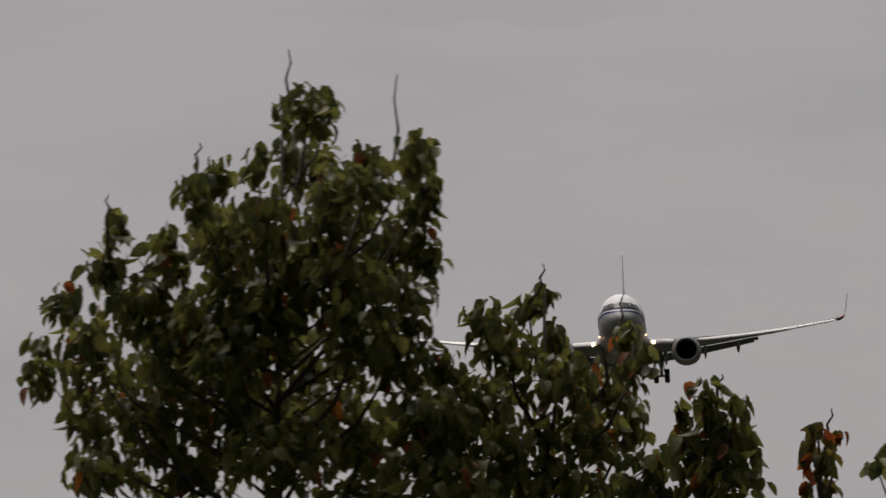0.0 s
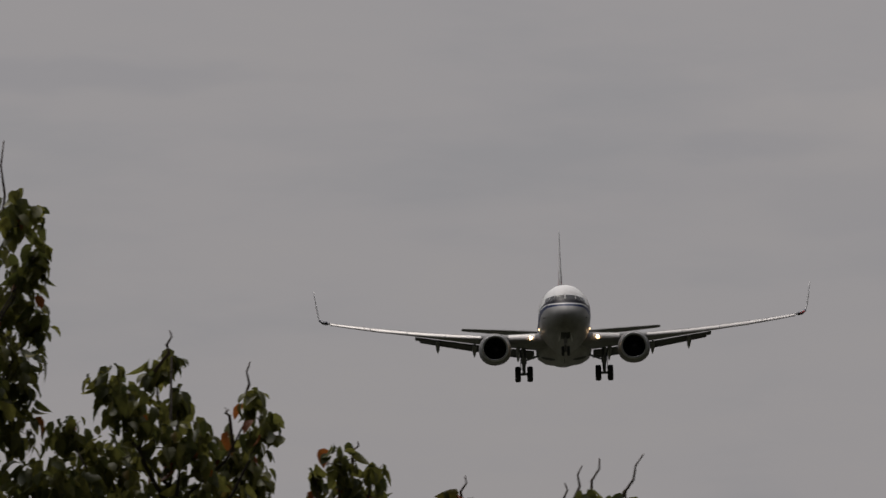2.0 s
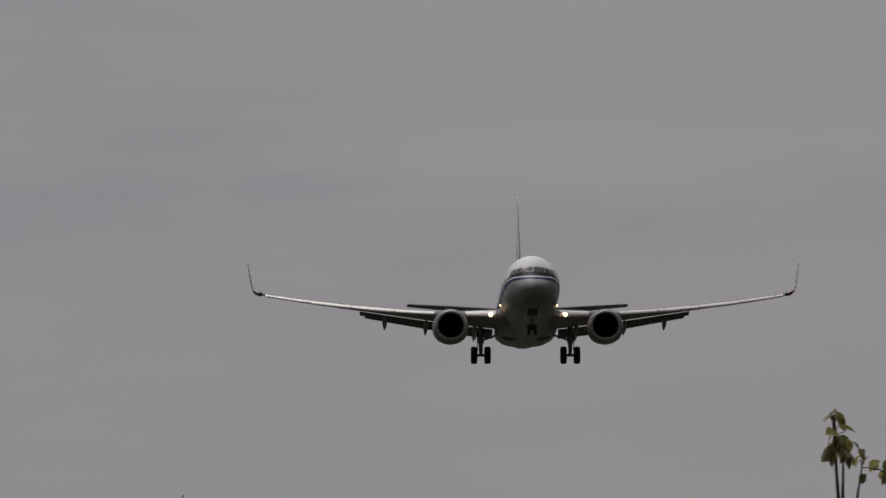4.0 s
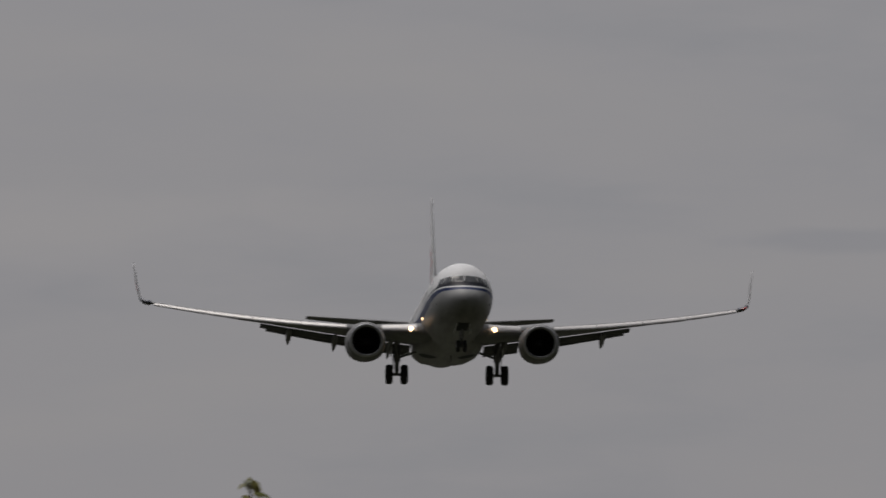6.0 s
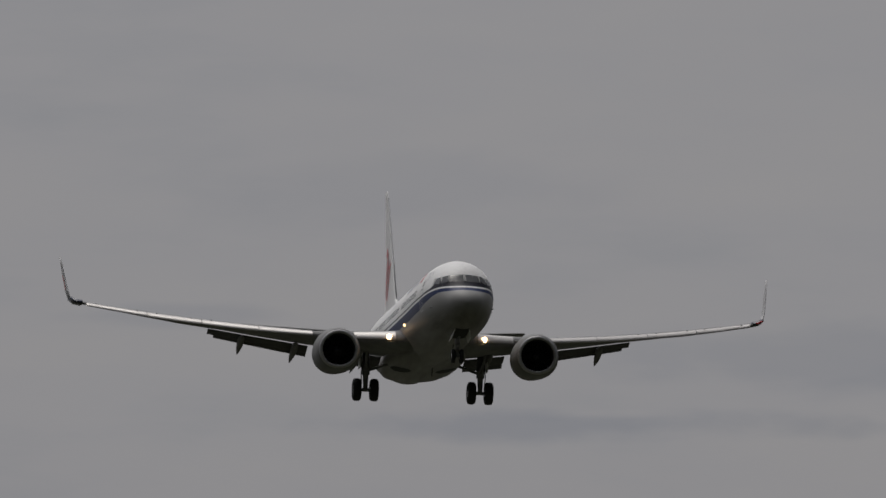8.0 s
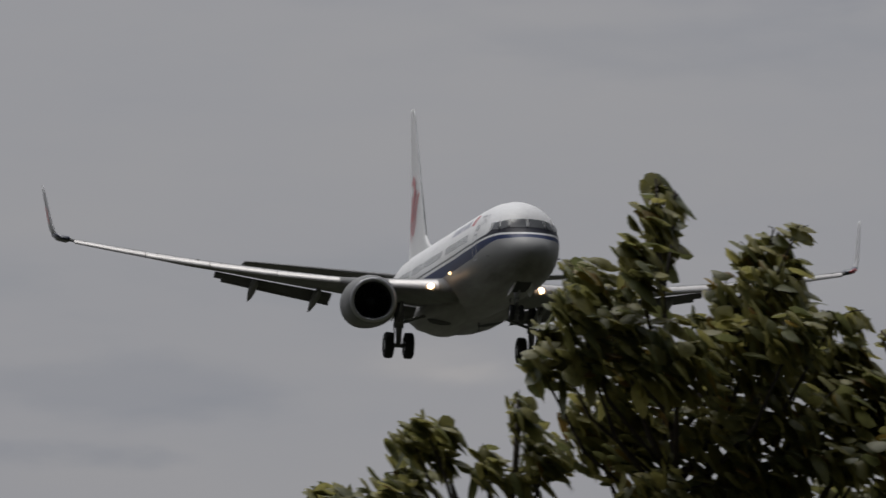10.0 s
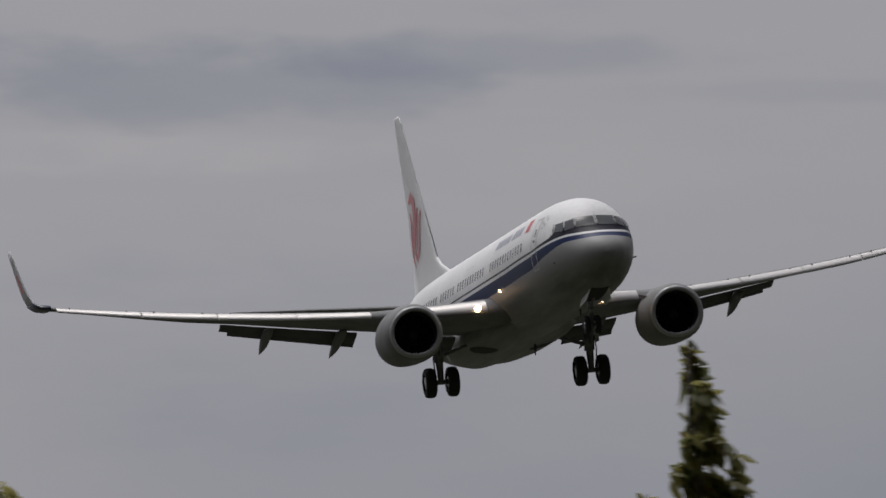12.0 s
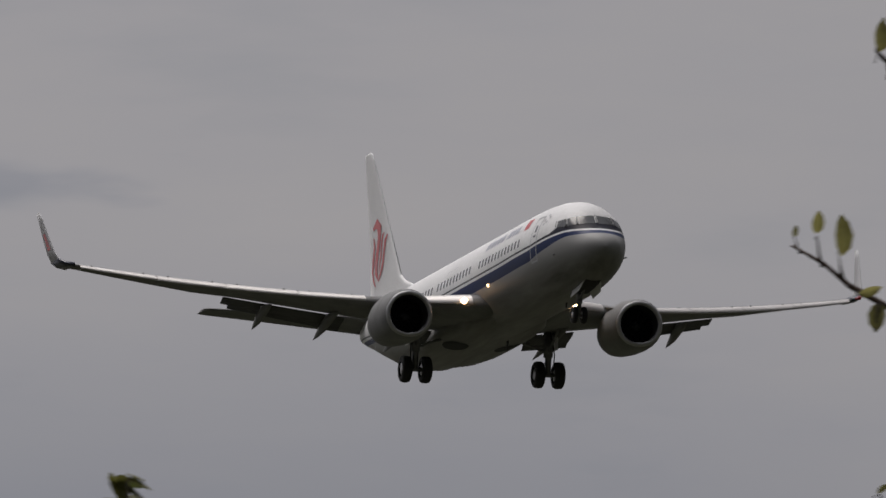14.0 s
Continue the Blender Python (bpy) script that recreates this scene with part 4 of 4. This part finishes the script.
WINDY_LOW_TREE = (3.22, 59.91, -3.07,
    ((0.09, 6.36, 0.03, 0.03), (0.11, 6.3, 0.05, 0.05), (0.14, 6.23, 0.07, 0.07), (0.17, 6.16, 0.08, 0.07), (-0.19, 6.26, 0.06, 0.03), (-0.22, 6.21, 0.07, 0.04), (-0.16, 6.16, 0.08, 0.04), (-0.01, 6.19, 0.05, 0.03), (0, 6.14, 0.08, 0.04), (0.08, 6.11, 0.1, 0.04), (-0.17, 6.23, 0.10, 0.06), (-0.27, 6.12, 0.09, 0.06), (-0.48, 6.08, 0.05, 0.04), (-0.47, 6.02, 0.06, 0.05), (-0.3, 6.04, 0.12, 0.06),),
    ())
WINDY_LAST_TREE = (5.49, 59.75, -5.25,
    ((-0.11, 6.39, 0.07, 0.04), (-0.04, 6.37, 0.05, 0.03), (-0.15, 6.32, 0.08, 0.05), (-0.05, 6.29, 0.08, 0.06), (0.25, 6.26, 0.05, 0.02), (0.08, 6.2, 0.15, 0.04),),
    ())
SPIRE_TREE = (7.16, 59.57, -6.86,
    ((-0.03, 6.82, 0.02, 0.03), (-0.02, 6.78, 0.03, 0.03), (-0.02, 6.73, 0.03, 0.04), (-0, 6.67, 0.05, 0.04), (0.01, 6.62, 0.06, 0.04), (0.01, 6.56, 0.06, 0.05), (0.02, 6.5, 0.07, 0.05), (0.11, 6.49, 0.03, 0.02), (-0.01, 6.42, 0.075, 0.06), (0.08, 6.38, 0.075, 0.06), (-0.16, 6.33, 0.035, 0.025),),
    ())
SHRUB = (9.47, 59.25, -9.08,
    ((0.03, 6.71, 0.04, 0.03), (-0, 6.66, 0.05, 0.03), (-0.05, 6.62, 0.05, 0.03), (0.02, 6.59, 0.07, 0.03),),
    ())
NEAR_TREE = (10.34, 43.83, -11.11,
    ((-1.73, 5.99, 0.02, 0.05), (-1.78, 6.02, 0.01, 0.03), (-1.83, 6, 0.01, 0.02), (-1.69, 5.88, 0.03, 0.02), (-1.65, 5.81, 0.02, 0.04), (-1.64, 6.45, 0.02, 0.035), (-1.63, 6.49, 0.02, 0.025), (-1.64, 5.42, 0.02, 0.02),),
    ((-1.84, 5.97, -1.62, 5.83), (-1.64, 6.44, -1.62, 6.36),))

LEAF_U = np.array([0.0, 0.22, 0.22, 0.22, 0.52, 0.52, 0.52, 0.8, 0.8, 0.8, 1.0])
LEAF_V = np.array([0.0, -0.40, 0.0, 0.40, -0.5, 0.0, 0.5, -0.34, 0.0, 0.34, 0.0])
LEAF_F = [(0, 2, 1), (0, 3, 2), (1, 2, 5, 4), (2, 3, 6, 5), (4, 5, 8, 7), (5, 6, 9, 8), (7, 8, 10), (8, 9, 10)]


def leaves(rng, centers, ways, size, slim, bend, toss, over=(0, 0, 1.0), cup=1.0):
    """Pointed, folded, drooping leaves at the centres, each along its way."""
    n = len(centers)
    d = ways / np.linalg.norm(ways, axis=1, keepdims=True)
    up = np.array(over) + rng.normal(0, toss, (n, 3))
    s = np.cross(d, up)
    s /= np.linalg.norm(s, axis=1, keepdims=True) + 1e-9
    w = np.cross(s, d)
    ln = size * rng.uniform(0.65, 1.25, n)
    wd = ln * slim * rng.uniform(0.75, 1.15, n)
    fold, curl = cup * rng.uniform(0.15, 0.75, n), bend * rng.uniform(0.3, 1.5, n)
    U, V = LEAF_U[None, :, None], LEAF_V[None, :, None]
    p = centers[:, None, :] + d[:, None, :] * U * ln[:, None, None] + s[:, None, :] * V * wd[:, None, None]
    lift = np.abs(V) * (fold * wd)[:, None, None] - (U ** 2) * (curl * ln)[:, None, None]
    p = p + w[:, None, :] * lift
    verts = p.reshape(-1, 3)
    faces = [tuple(i * 11 + k for k in q) for i in range(n) for q in LEAF_F]
    return verts, faces


def build_tree(spec, label, seed, leaf_mat, size, density, wind=0.0, slim=0.6, bend=0.35, crown=True, name="tree", group="trees along the field"):
    bx, by, turn, lobes, shoots = spec
    rng = np.random.default_rng(seed)
    tree = new(name)
    tree.matrix_basis = pose(bx, by, 0, 0, 0, turn)
    tagged(tree, label, "shrub" if name == "shrub" else "tree", group)
    top = max(q[1] + q[3] for q in lobes)
    low = min(q[1] - q[3] for q in lobes)
    mean_x = sum(q[0] for q in lobes) / len(lobes) if crown != "aside" else 0.0
    head = max(lobes, key=lambda q: q[1])
    tip = (head[0], 0.0, head[1]) if crown != "aside" else (0.0, 0.0, top - 0.2)
    # trunk
    path, radii = [], []
    for k in range(12):
        a = k / 11
        path.append((tip[0] * a ** 2.5 + 0.05 * (1 - a) * math.sin(a * 9 + seed), 0.05 * (1 - a) * math.cos(a * 7 + seed) - 0.05, tip[2] * a))
        radii.append(0.12 * (1 - a) ** 1.5 + 0.004)
    part("trunk", *tube(path, radii, 10), BARK, tree, "grey-brown tapered trunk")
    px, py, pz = [[q[i] for q in path] for i in range(3)]

    def on_trunk(z):
        return Vector((float(np.interp(z, pz, px)), float(np.interp(z, pz, py)), z))

    boughs = []
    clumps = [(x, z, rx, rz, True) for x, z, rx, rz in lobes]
    if crown:
        # the unseen crown lower down
        wide = 0.5 * (max(q[0] for q in lobes) - min(q[0] for q in lobes)) 
        for k in range(16):
            a = 2.4 * k
            z = low - 0.30 - 0.17 * k
            if z > 2.2:
                clumps.append((mean_x + wide * math.cos(a) if crown != "aside" else 0.9 + 0.6 * math.cos(a), z - (0.55 if crown == "aside" else 0.0), 0.3, 0.2, False))
    spread = max(0.12, 0.30 * (max(q[0] for q in lobes) - min(q[0] for q in lobes)))
    for i, (x, z, rx, rz, seen) in enumerate(clumps):
        depth = float(rng.uniform(-1, 1)) * spread if seen else 0.8 * math.sin(2.4 * i)
        c = Vector((x, depth * 0.2, z - rz)) if crown == "aside" and seen else Vector((x, depth, z))
        reach = math.hypot(x - on_trunk(min(z, tip[2])).x, depth)
        foot = on_trunk(max(0.8, min(z - 0.25 - 0.55 * reach, tip[2] - 0.05)))
        if crown == "aside" and seen:
            # leaf stalks start on the branch where one passes close below
            x0, z0, x1, z1 = shoots[0]
            line = z0 + (z1 - z0) * (x + 0.01 - x0) / (x1 - x0)
            near = x0 < x + 0.01 < x1 and abs(line - c.z) < 0.12
            foot = Vector((x + 0.01, 0.01, line - 0.004)) if near else c + Vector((0.012, 0.0, -0.022))
        e = c - foot
        mid = foot + e * 0.55 + Vector((e.x * 0.12, e.y * 0.12, -0.06 * e.length))
        r0 = (0.0045 + 0.005 * min(1.0, max(rx, rz) / 0.2)) * (0.6 if crown == "aside" else 1.0)
        verts, faces = tube([(0, 0, 0), tuple(mid - foot), tuple(e)], [r0 * 1.3, r0, r0 * 0.45], 6)
        # twigs inside the clump
        n_twig = 3 + int(14 * max(rx, rz)) if crown != "aside" else 1
        ends = []
        for k in range(n_twig):
            q = rng.normal(0, 1, 3)
            q = q / np.linalg.norm(q) * rng.uniform(0.5, 0.95)
            t = e + Vector((q[0] * rx, q[1] * max(rx, rz) * 0.9, q[2] * rz))
            ends.append(t)
            tv, tf = tube([tuple(e * 0.92), tuple((e + t) * 0.5 + Vector((0, 0, 0.02 * rz))), tuple(t)], [r0 * 0.45, r0 * 0.32, 0.0016], 5)
            o = len(verts)
            verts += tv
            faces += [tuple(j + o for j in g) for g in tf]
        bough = part("bough", verts, faces, BARK, tree)
        bough.location = foot
        # leaves
        area = size * size * slim * 0.62
        n = max(1, int(round((density if seen else 0.6 * density) * math.pi * rx * rz / area)))
        leaf_len = size
        if crown == "aside" and seen:
            n, leaf_len = 1, max(rx, rz) * 1.9
        q = rng.normal(0, 1, (n, 3))
        q /= np.linalg.norm(q, axis=1, keepdims=True)
        rad = rng.uniform(0, 1, (n, 1)) ** 0.5
        pos = np.array(e)[None, :] + q * rad * np.array([[rx, max(rx, rz) * 0.9, rz]])
        if n <= 2:
            pos = np.array(e)[None, :] + rng.normal(0, 0.004, (n, 3)) + np.array([[0, 0, 0 if crown == "aside" else rz * 0.6]])
        if wind:
            way = np.array([[wind, -0.12, 0.02]]) + rng.normal(0, 0.28, (n, 3)) + q * np.array([[0.25, 0.3, 0.25]])
        else:
            way = q * np.array([[0.75, 0.75, 0.2]]) + np.array([[0.06, 0, -0.85]]) + rng.normal(0, 0.4, (n, 3))
        if crown == "aside" and seen:
            way = (np.array([[0.2, -0.1, 1.0]]) if rz > rx else np.array([[0.9, -0.1, 0.35]])) + rng.normal(0, 0.2, (n, 3))
        pos = pos - (0.0 if crown == "aside" and seen else 1.0) * way / np.linalg.norm(way, axis=1, keepdims=True) * leaf_len * 0.4
        lv, lf = leaves(rng, pos, way, leaf_len, slim, bend, 0.36 if wind else 0.55, (0, -1.0, 0.2) if crown == "aside" else (0, 0, 1.0), -1.1 if wind else 1.0)
        me = bpy.data.meshes.new("foliage")
        me.from_pydata(lv.tolist(), [], lf)
        me.polygons.foreach_set("use_smooth", [True] * len(me.polygons))
        me.materials.append(leaf_mat)
        fo = new("foliage", me)
        fo.parent = bough
        tagged(fo, kind="stuff")
        boughs.append((bough, foot, seen))
    for k, (x0, z0, x1, z1) in enumerate(shoots):
        a, b = Vector((x0, 0, z0)), Vector((x1, 0.02, z1))
        # a shoot springs from the clump just below it
        under = min(lobes, key=lambda q: math.hypot(q[0] - x1, q[1] - z1 + 0.12))
        f = on_trunk(min(z1 - 0.3, tip[2] - 0.1)) if crown == "aside" else Vector((under[0], 0.0, min(under[1], z1 - 0.04)))
        kink = 0.022 * (1 if k % 2 else -1)
        m1 = b + (a - b) * 0.35 + Vector((kink * 0.5, 0, 0))
        m2 = b + (a - b) * 0.7 + Vector((-kink * 0.4, 0, 0))
        part("bare_shoot", *tube([f, b, m1, m1 + (m2 - m1) * 0.5, m2, a], [q * (1.25 if crown == "aside" else 1.0) for q in (0.008, 0.0065, 0.0055, 0.0045, 0.004, 0.0026)], 6), TWIG, tree, "thin bare shoot")
    SWAYERS.append((tree, boughs, spec, seed, top, wind))
    return tree


SWAYERS = []
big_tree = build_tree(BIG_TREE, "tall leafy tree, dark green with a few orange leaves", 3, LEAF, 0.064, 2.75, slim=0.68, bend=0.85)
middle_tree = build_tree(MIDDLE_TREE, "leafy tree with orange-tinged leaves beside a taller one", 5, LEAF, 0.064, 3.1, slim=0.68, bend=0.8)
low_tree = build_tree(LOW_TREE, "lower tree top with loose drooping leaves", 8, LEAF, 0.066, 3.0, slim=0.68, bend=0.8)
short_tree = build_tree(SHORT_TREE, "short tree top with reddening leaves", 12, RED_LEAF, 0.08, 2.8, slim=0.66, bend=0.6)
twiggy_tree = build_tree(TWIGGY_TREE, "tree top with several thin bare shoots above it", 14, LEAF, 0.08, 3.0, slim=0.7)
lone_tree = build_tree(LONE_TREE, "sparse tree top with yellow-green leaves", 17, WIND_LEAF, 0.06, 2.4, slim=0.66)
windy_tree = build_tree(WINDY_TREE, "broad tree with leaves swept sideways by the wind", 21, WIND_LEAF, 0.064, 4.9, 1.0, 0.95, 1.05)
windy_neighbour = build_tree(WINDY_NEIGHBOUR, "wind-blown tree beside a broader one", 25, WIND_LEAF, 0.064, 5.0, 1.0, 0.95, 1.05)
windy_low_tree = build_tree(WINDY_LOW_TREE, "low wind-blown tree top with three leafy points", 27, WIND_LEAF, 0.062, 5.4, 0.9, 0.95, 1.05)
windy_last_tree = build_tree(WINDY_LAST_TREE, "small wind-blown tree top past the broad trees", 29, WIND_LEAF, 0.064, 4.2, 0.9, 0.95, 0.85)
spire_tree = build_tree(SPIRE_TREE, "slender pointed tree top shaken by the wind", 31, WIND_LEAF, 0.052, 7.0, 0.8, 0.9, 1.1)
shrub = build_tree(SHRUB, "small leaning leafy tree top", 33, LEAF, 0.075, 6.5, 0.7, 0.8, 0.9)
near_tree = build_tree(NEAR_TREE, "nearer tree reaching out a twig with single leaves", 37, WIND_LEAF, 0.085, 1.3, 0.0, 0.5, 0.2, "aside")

# seconds and lean to the side, degrees, as gusts pass
GUSTS = {
    big_tree.name: ((0, 0), (0.5, -1.02), (1.0, -0.7), (1.5, -0.68), (2.0, 0.0), (2.5, -0.1), (2.7, 0.0)),
    middle_tree.name: ((0, 0.52), (0.5, 0.98), (1.0, 0.0), (1.5, 0.06), (2.0, 1.17), (2.5, 0.62), (2.7, 0.75)),
    low_tree.name: ((0, -0.15), (0.5, 0.9), (1.0, 0.55), (1.5, -0.5), (2.0, 0.84), (2.5, 0.4), (2.7, 0.66)),
    short_tree.name: ((0, -0.15), (0.5, 0.9), (1.0, 0.0), (1.5, -0.3), (2.0, 0.8), (2.5, 0.4), (2.7, 0.6)),
    twiggy_tree.name: ((0, -1.5), (0.5, -1.36), (1.0, 0.0), (1.5, -0.7), (2.0, 0.48), (2.5, 0.42), (2.7, 0.2)),
    lone_tree.name: ((0, 0), (4.8, 0), (5.0, 0), (5.5, 0.07), (6.0, -0.04)),
    windy_tree.name: ((0, 0), (9.8, 0.3), (10.0, 0.18), (10.5, 0.0), (11.0, -0.22), (11.5, -1.25), (12.0, -0.6)),
    windy_neighbour.name: ((0, 0), (9.8, -0.3), (10.5, 0.0), (11.0, -0.2), (11.5, -1.25), (12.0, -0.6)),
    windy_low_tree.name: ((0, 0), (9.0, 0.8), (9.8, 1.4), (10.0, 1.2), (10.5, 0.0), (11.0, -0.2), (11.5, -1.2)),
    windy_last_tree.name: ((0, 0), (10.5, 0.0), (11.0, 0.0), (11.5, -1.1), (12.0, -2.9)),
    shrub.name: ((0, 0), (12.4, 0.6), (13.0, 0.9), (13.5, 0.0), (14.0, -0.95)),
    spire_tree.name: ((0, 0), (11.7, 0.75), (12.0, 0.65), (12.5, 0.0), (13.0, 0.68)),
}


# ---- motion ----
# seconds, place of the airliner, nose-up, lean and heading
FLIGHT = (
    (0, -121.17, 1541.86, 106.61, 2.413, 2.583, 183.807),
    (0.5, -112.67, 1508.97, 105.74, 2.125, 2.737, 183.683),
    (1, -103.93, 1473.94, 104.70, 1.985, 4.050, 183.915),
    (1.5, -95.09, 1436.84, 103.47, 1.731, 2.450, 184.039),
    (2, -86.24, 1400.08, 102.19, 1.167, 1.227, 183.962),
    (2.5, -77.60, 1365.83, 101.06, 0.952, 1.616, 184.292),
    (2.7, -73.94, 1352.09, 100.44, 0.852, 1.411, 184.429),
    (3.2, -65.20, 1316.36, 98.99, 0.861, 1.106, 184.342),
    (3.7, -56.58, 1280.26, 97.25, 1.022, 0.557, 184.082),
    (4.2, -48.01, 1244.43, 95.37, 1.203, -0.076, 183.796),
    (4.8, -37.72, 1202.72, 93.13, 1.266, -0.719, 183.627),
    (5, -34.26, 1189.38, 92.42, 1.120, -2.480, 183.566),
    (5.5, -25.67, 1155.29, 90.62, 0.911, -2.645, 183.635),
    (6, -17.12, 1120.84, 88.78, 0.999, -0.501, 183.941),
    (6.5, -8.57, 1085.95, 86.87, 1.292, 1.686, 184.285),
    (7, -0.02, 1048.66, 84.80, 1.624, 1.798, 184.912),
    (7.5, 8.47, 1012.70, 82.79, 1.616, -0.296, 185.333),
    (7.7, 11.84, 998.01, 82.01, 1.414, -1.163, 185.316),
    (8.2, 19.81, 962.32, 80.09, 1.247, -1.380, 185.417),
    (8.7, 27.03, 927.91, 78.30, 0.850, -1.413, 185.454),
    (9.3, 35.34, 886.94, 76.13, 0.359, -1.406, 185.404),
    (9.8, 42.51, 851.96, 74.16, 0.177, -1.529, 185.273),
    (10, 46.18, 838.30, 73.31, 0.123, -1.771, 185.003),
    (10.5, 52.94, 801.96, 71.24, 0.158, -2.611, 184.461),
    (11, 59.86, 765.71, 69.18, 0.953, -2.567, 184.490),
    (11.5, 70.37, 732.03, 66.85, 1.475, 2.868, 184.406),
    (12, 81.48, 727.37, 67.24, 1.475, 5.475, 184.303),
    (12.5, 96.15, 748.73, 69.95, 1.864, 0.978, 184.195),
    (13, 111.85, 770.24, 72.84, 2.228, -3.393, 184.233),
    (13.5, 127.26, 788.92, 75.92, 2.697, -4.343, 184.426),
    (14, 142.71, 804.79, 78.94, 3.011, -1.103, 185.071),
)


def motions():
    walk(airliner, [(t, pose(*p)) for t, *p in FLIGHT])
    # trees lean with the gusts, and each bough shakes a little on its own
    for tree, boughs, (bx, by, turn, lobes, shoots), seed, top, wind in SWAYERS:
        known = GUSTS.get(tree.name, ((0, 0),))
        times = [t for t, a in known]
        rows = list(known)
        t = times[-1] + 0.6
        while t < 13.6:
            rows.append((t, 0.25 * math.sin(2.1 * t + seed) + 0.15 * math.sin(4.7 * t + 2 * seed)))
            t += 0.6
        if rows[-1][0] < 14.0:
            rows.append((14.0, 0.0))
        walk(tree, [(t, pose(bx, by, 0, 0, a, turn)) for t, a in rows])
        for i, (bough, foot, seen) in enumerate(boughs):
            if not seen:
                continue
            amp = 1.6 if wind else 0.9
            keys = []
            for k in range(36):
                t = k * 0.4
                s = amp * (math.sin(3.9 * t + i * 1.7 + seed) + 0.5 * math.sin(8.3 * t + i * 2.9))
                keys.append((t, pose(foot.x, foot.y, foot.z, 0.4 * s, s, 0)))
            walk(bough, keys)


motions()
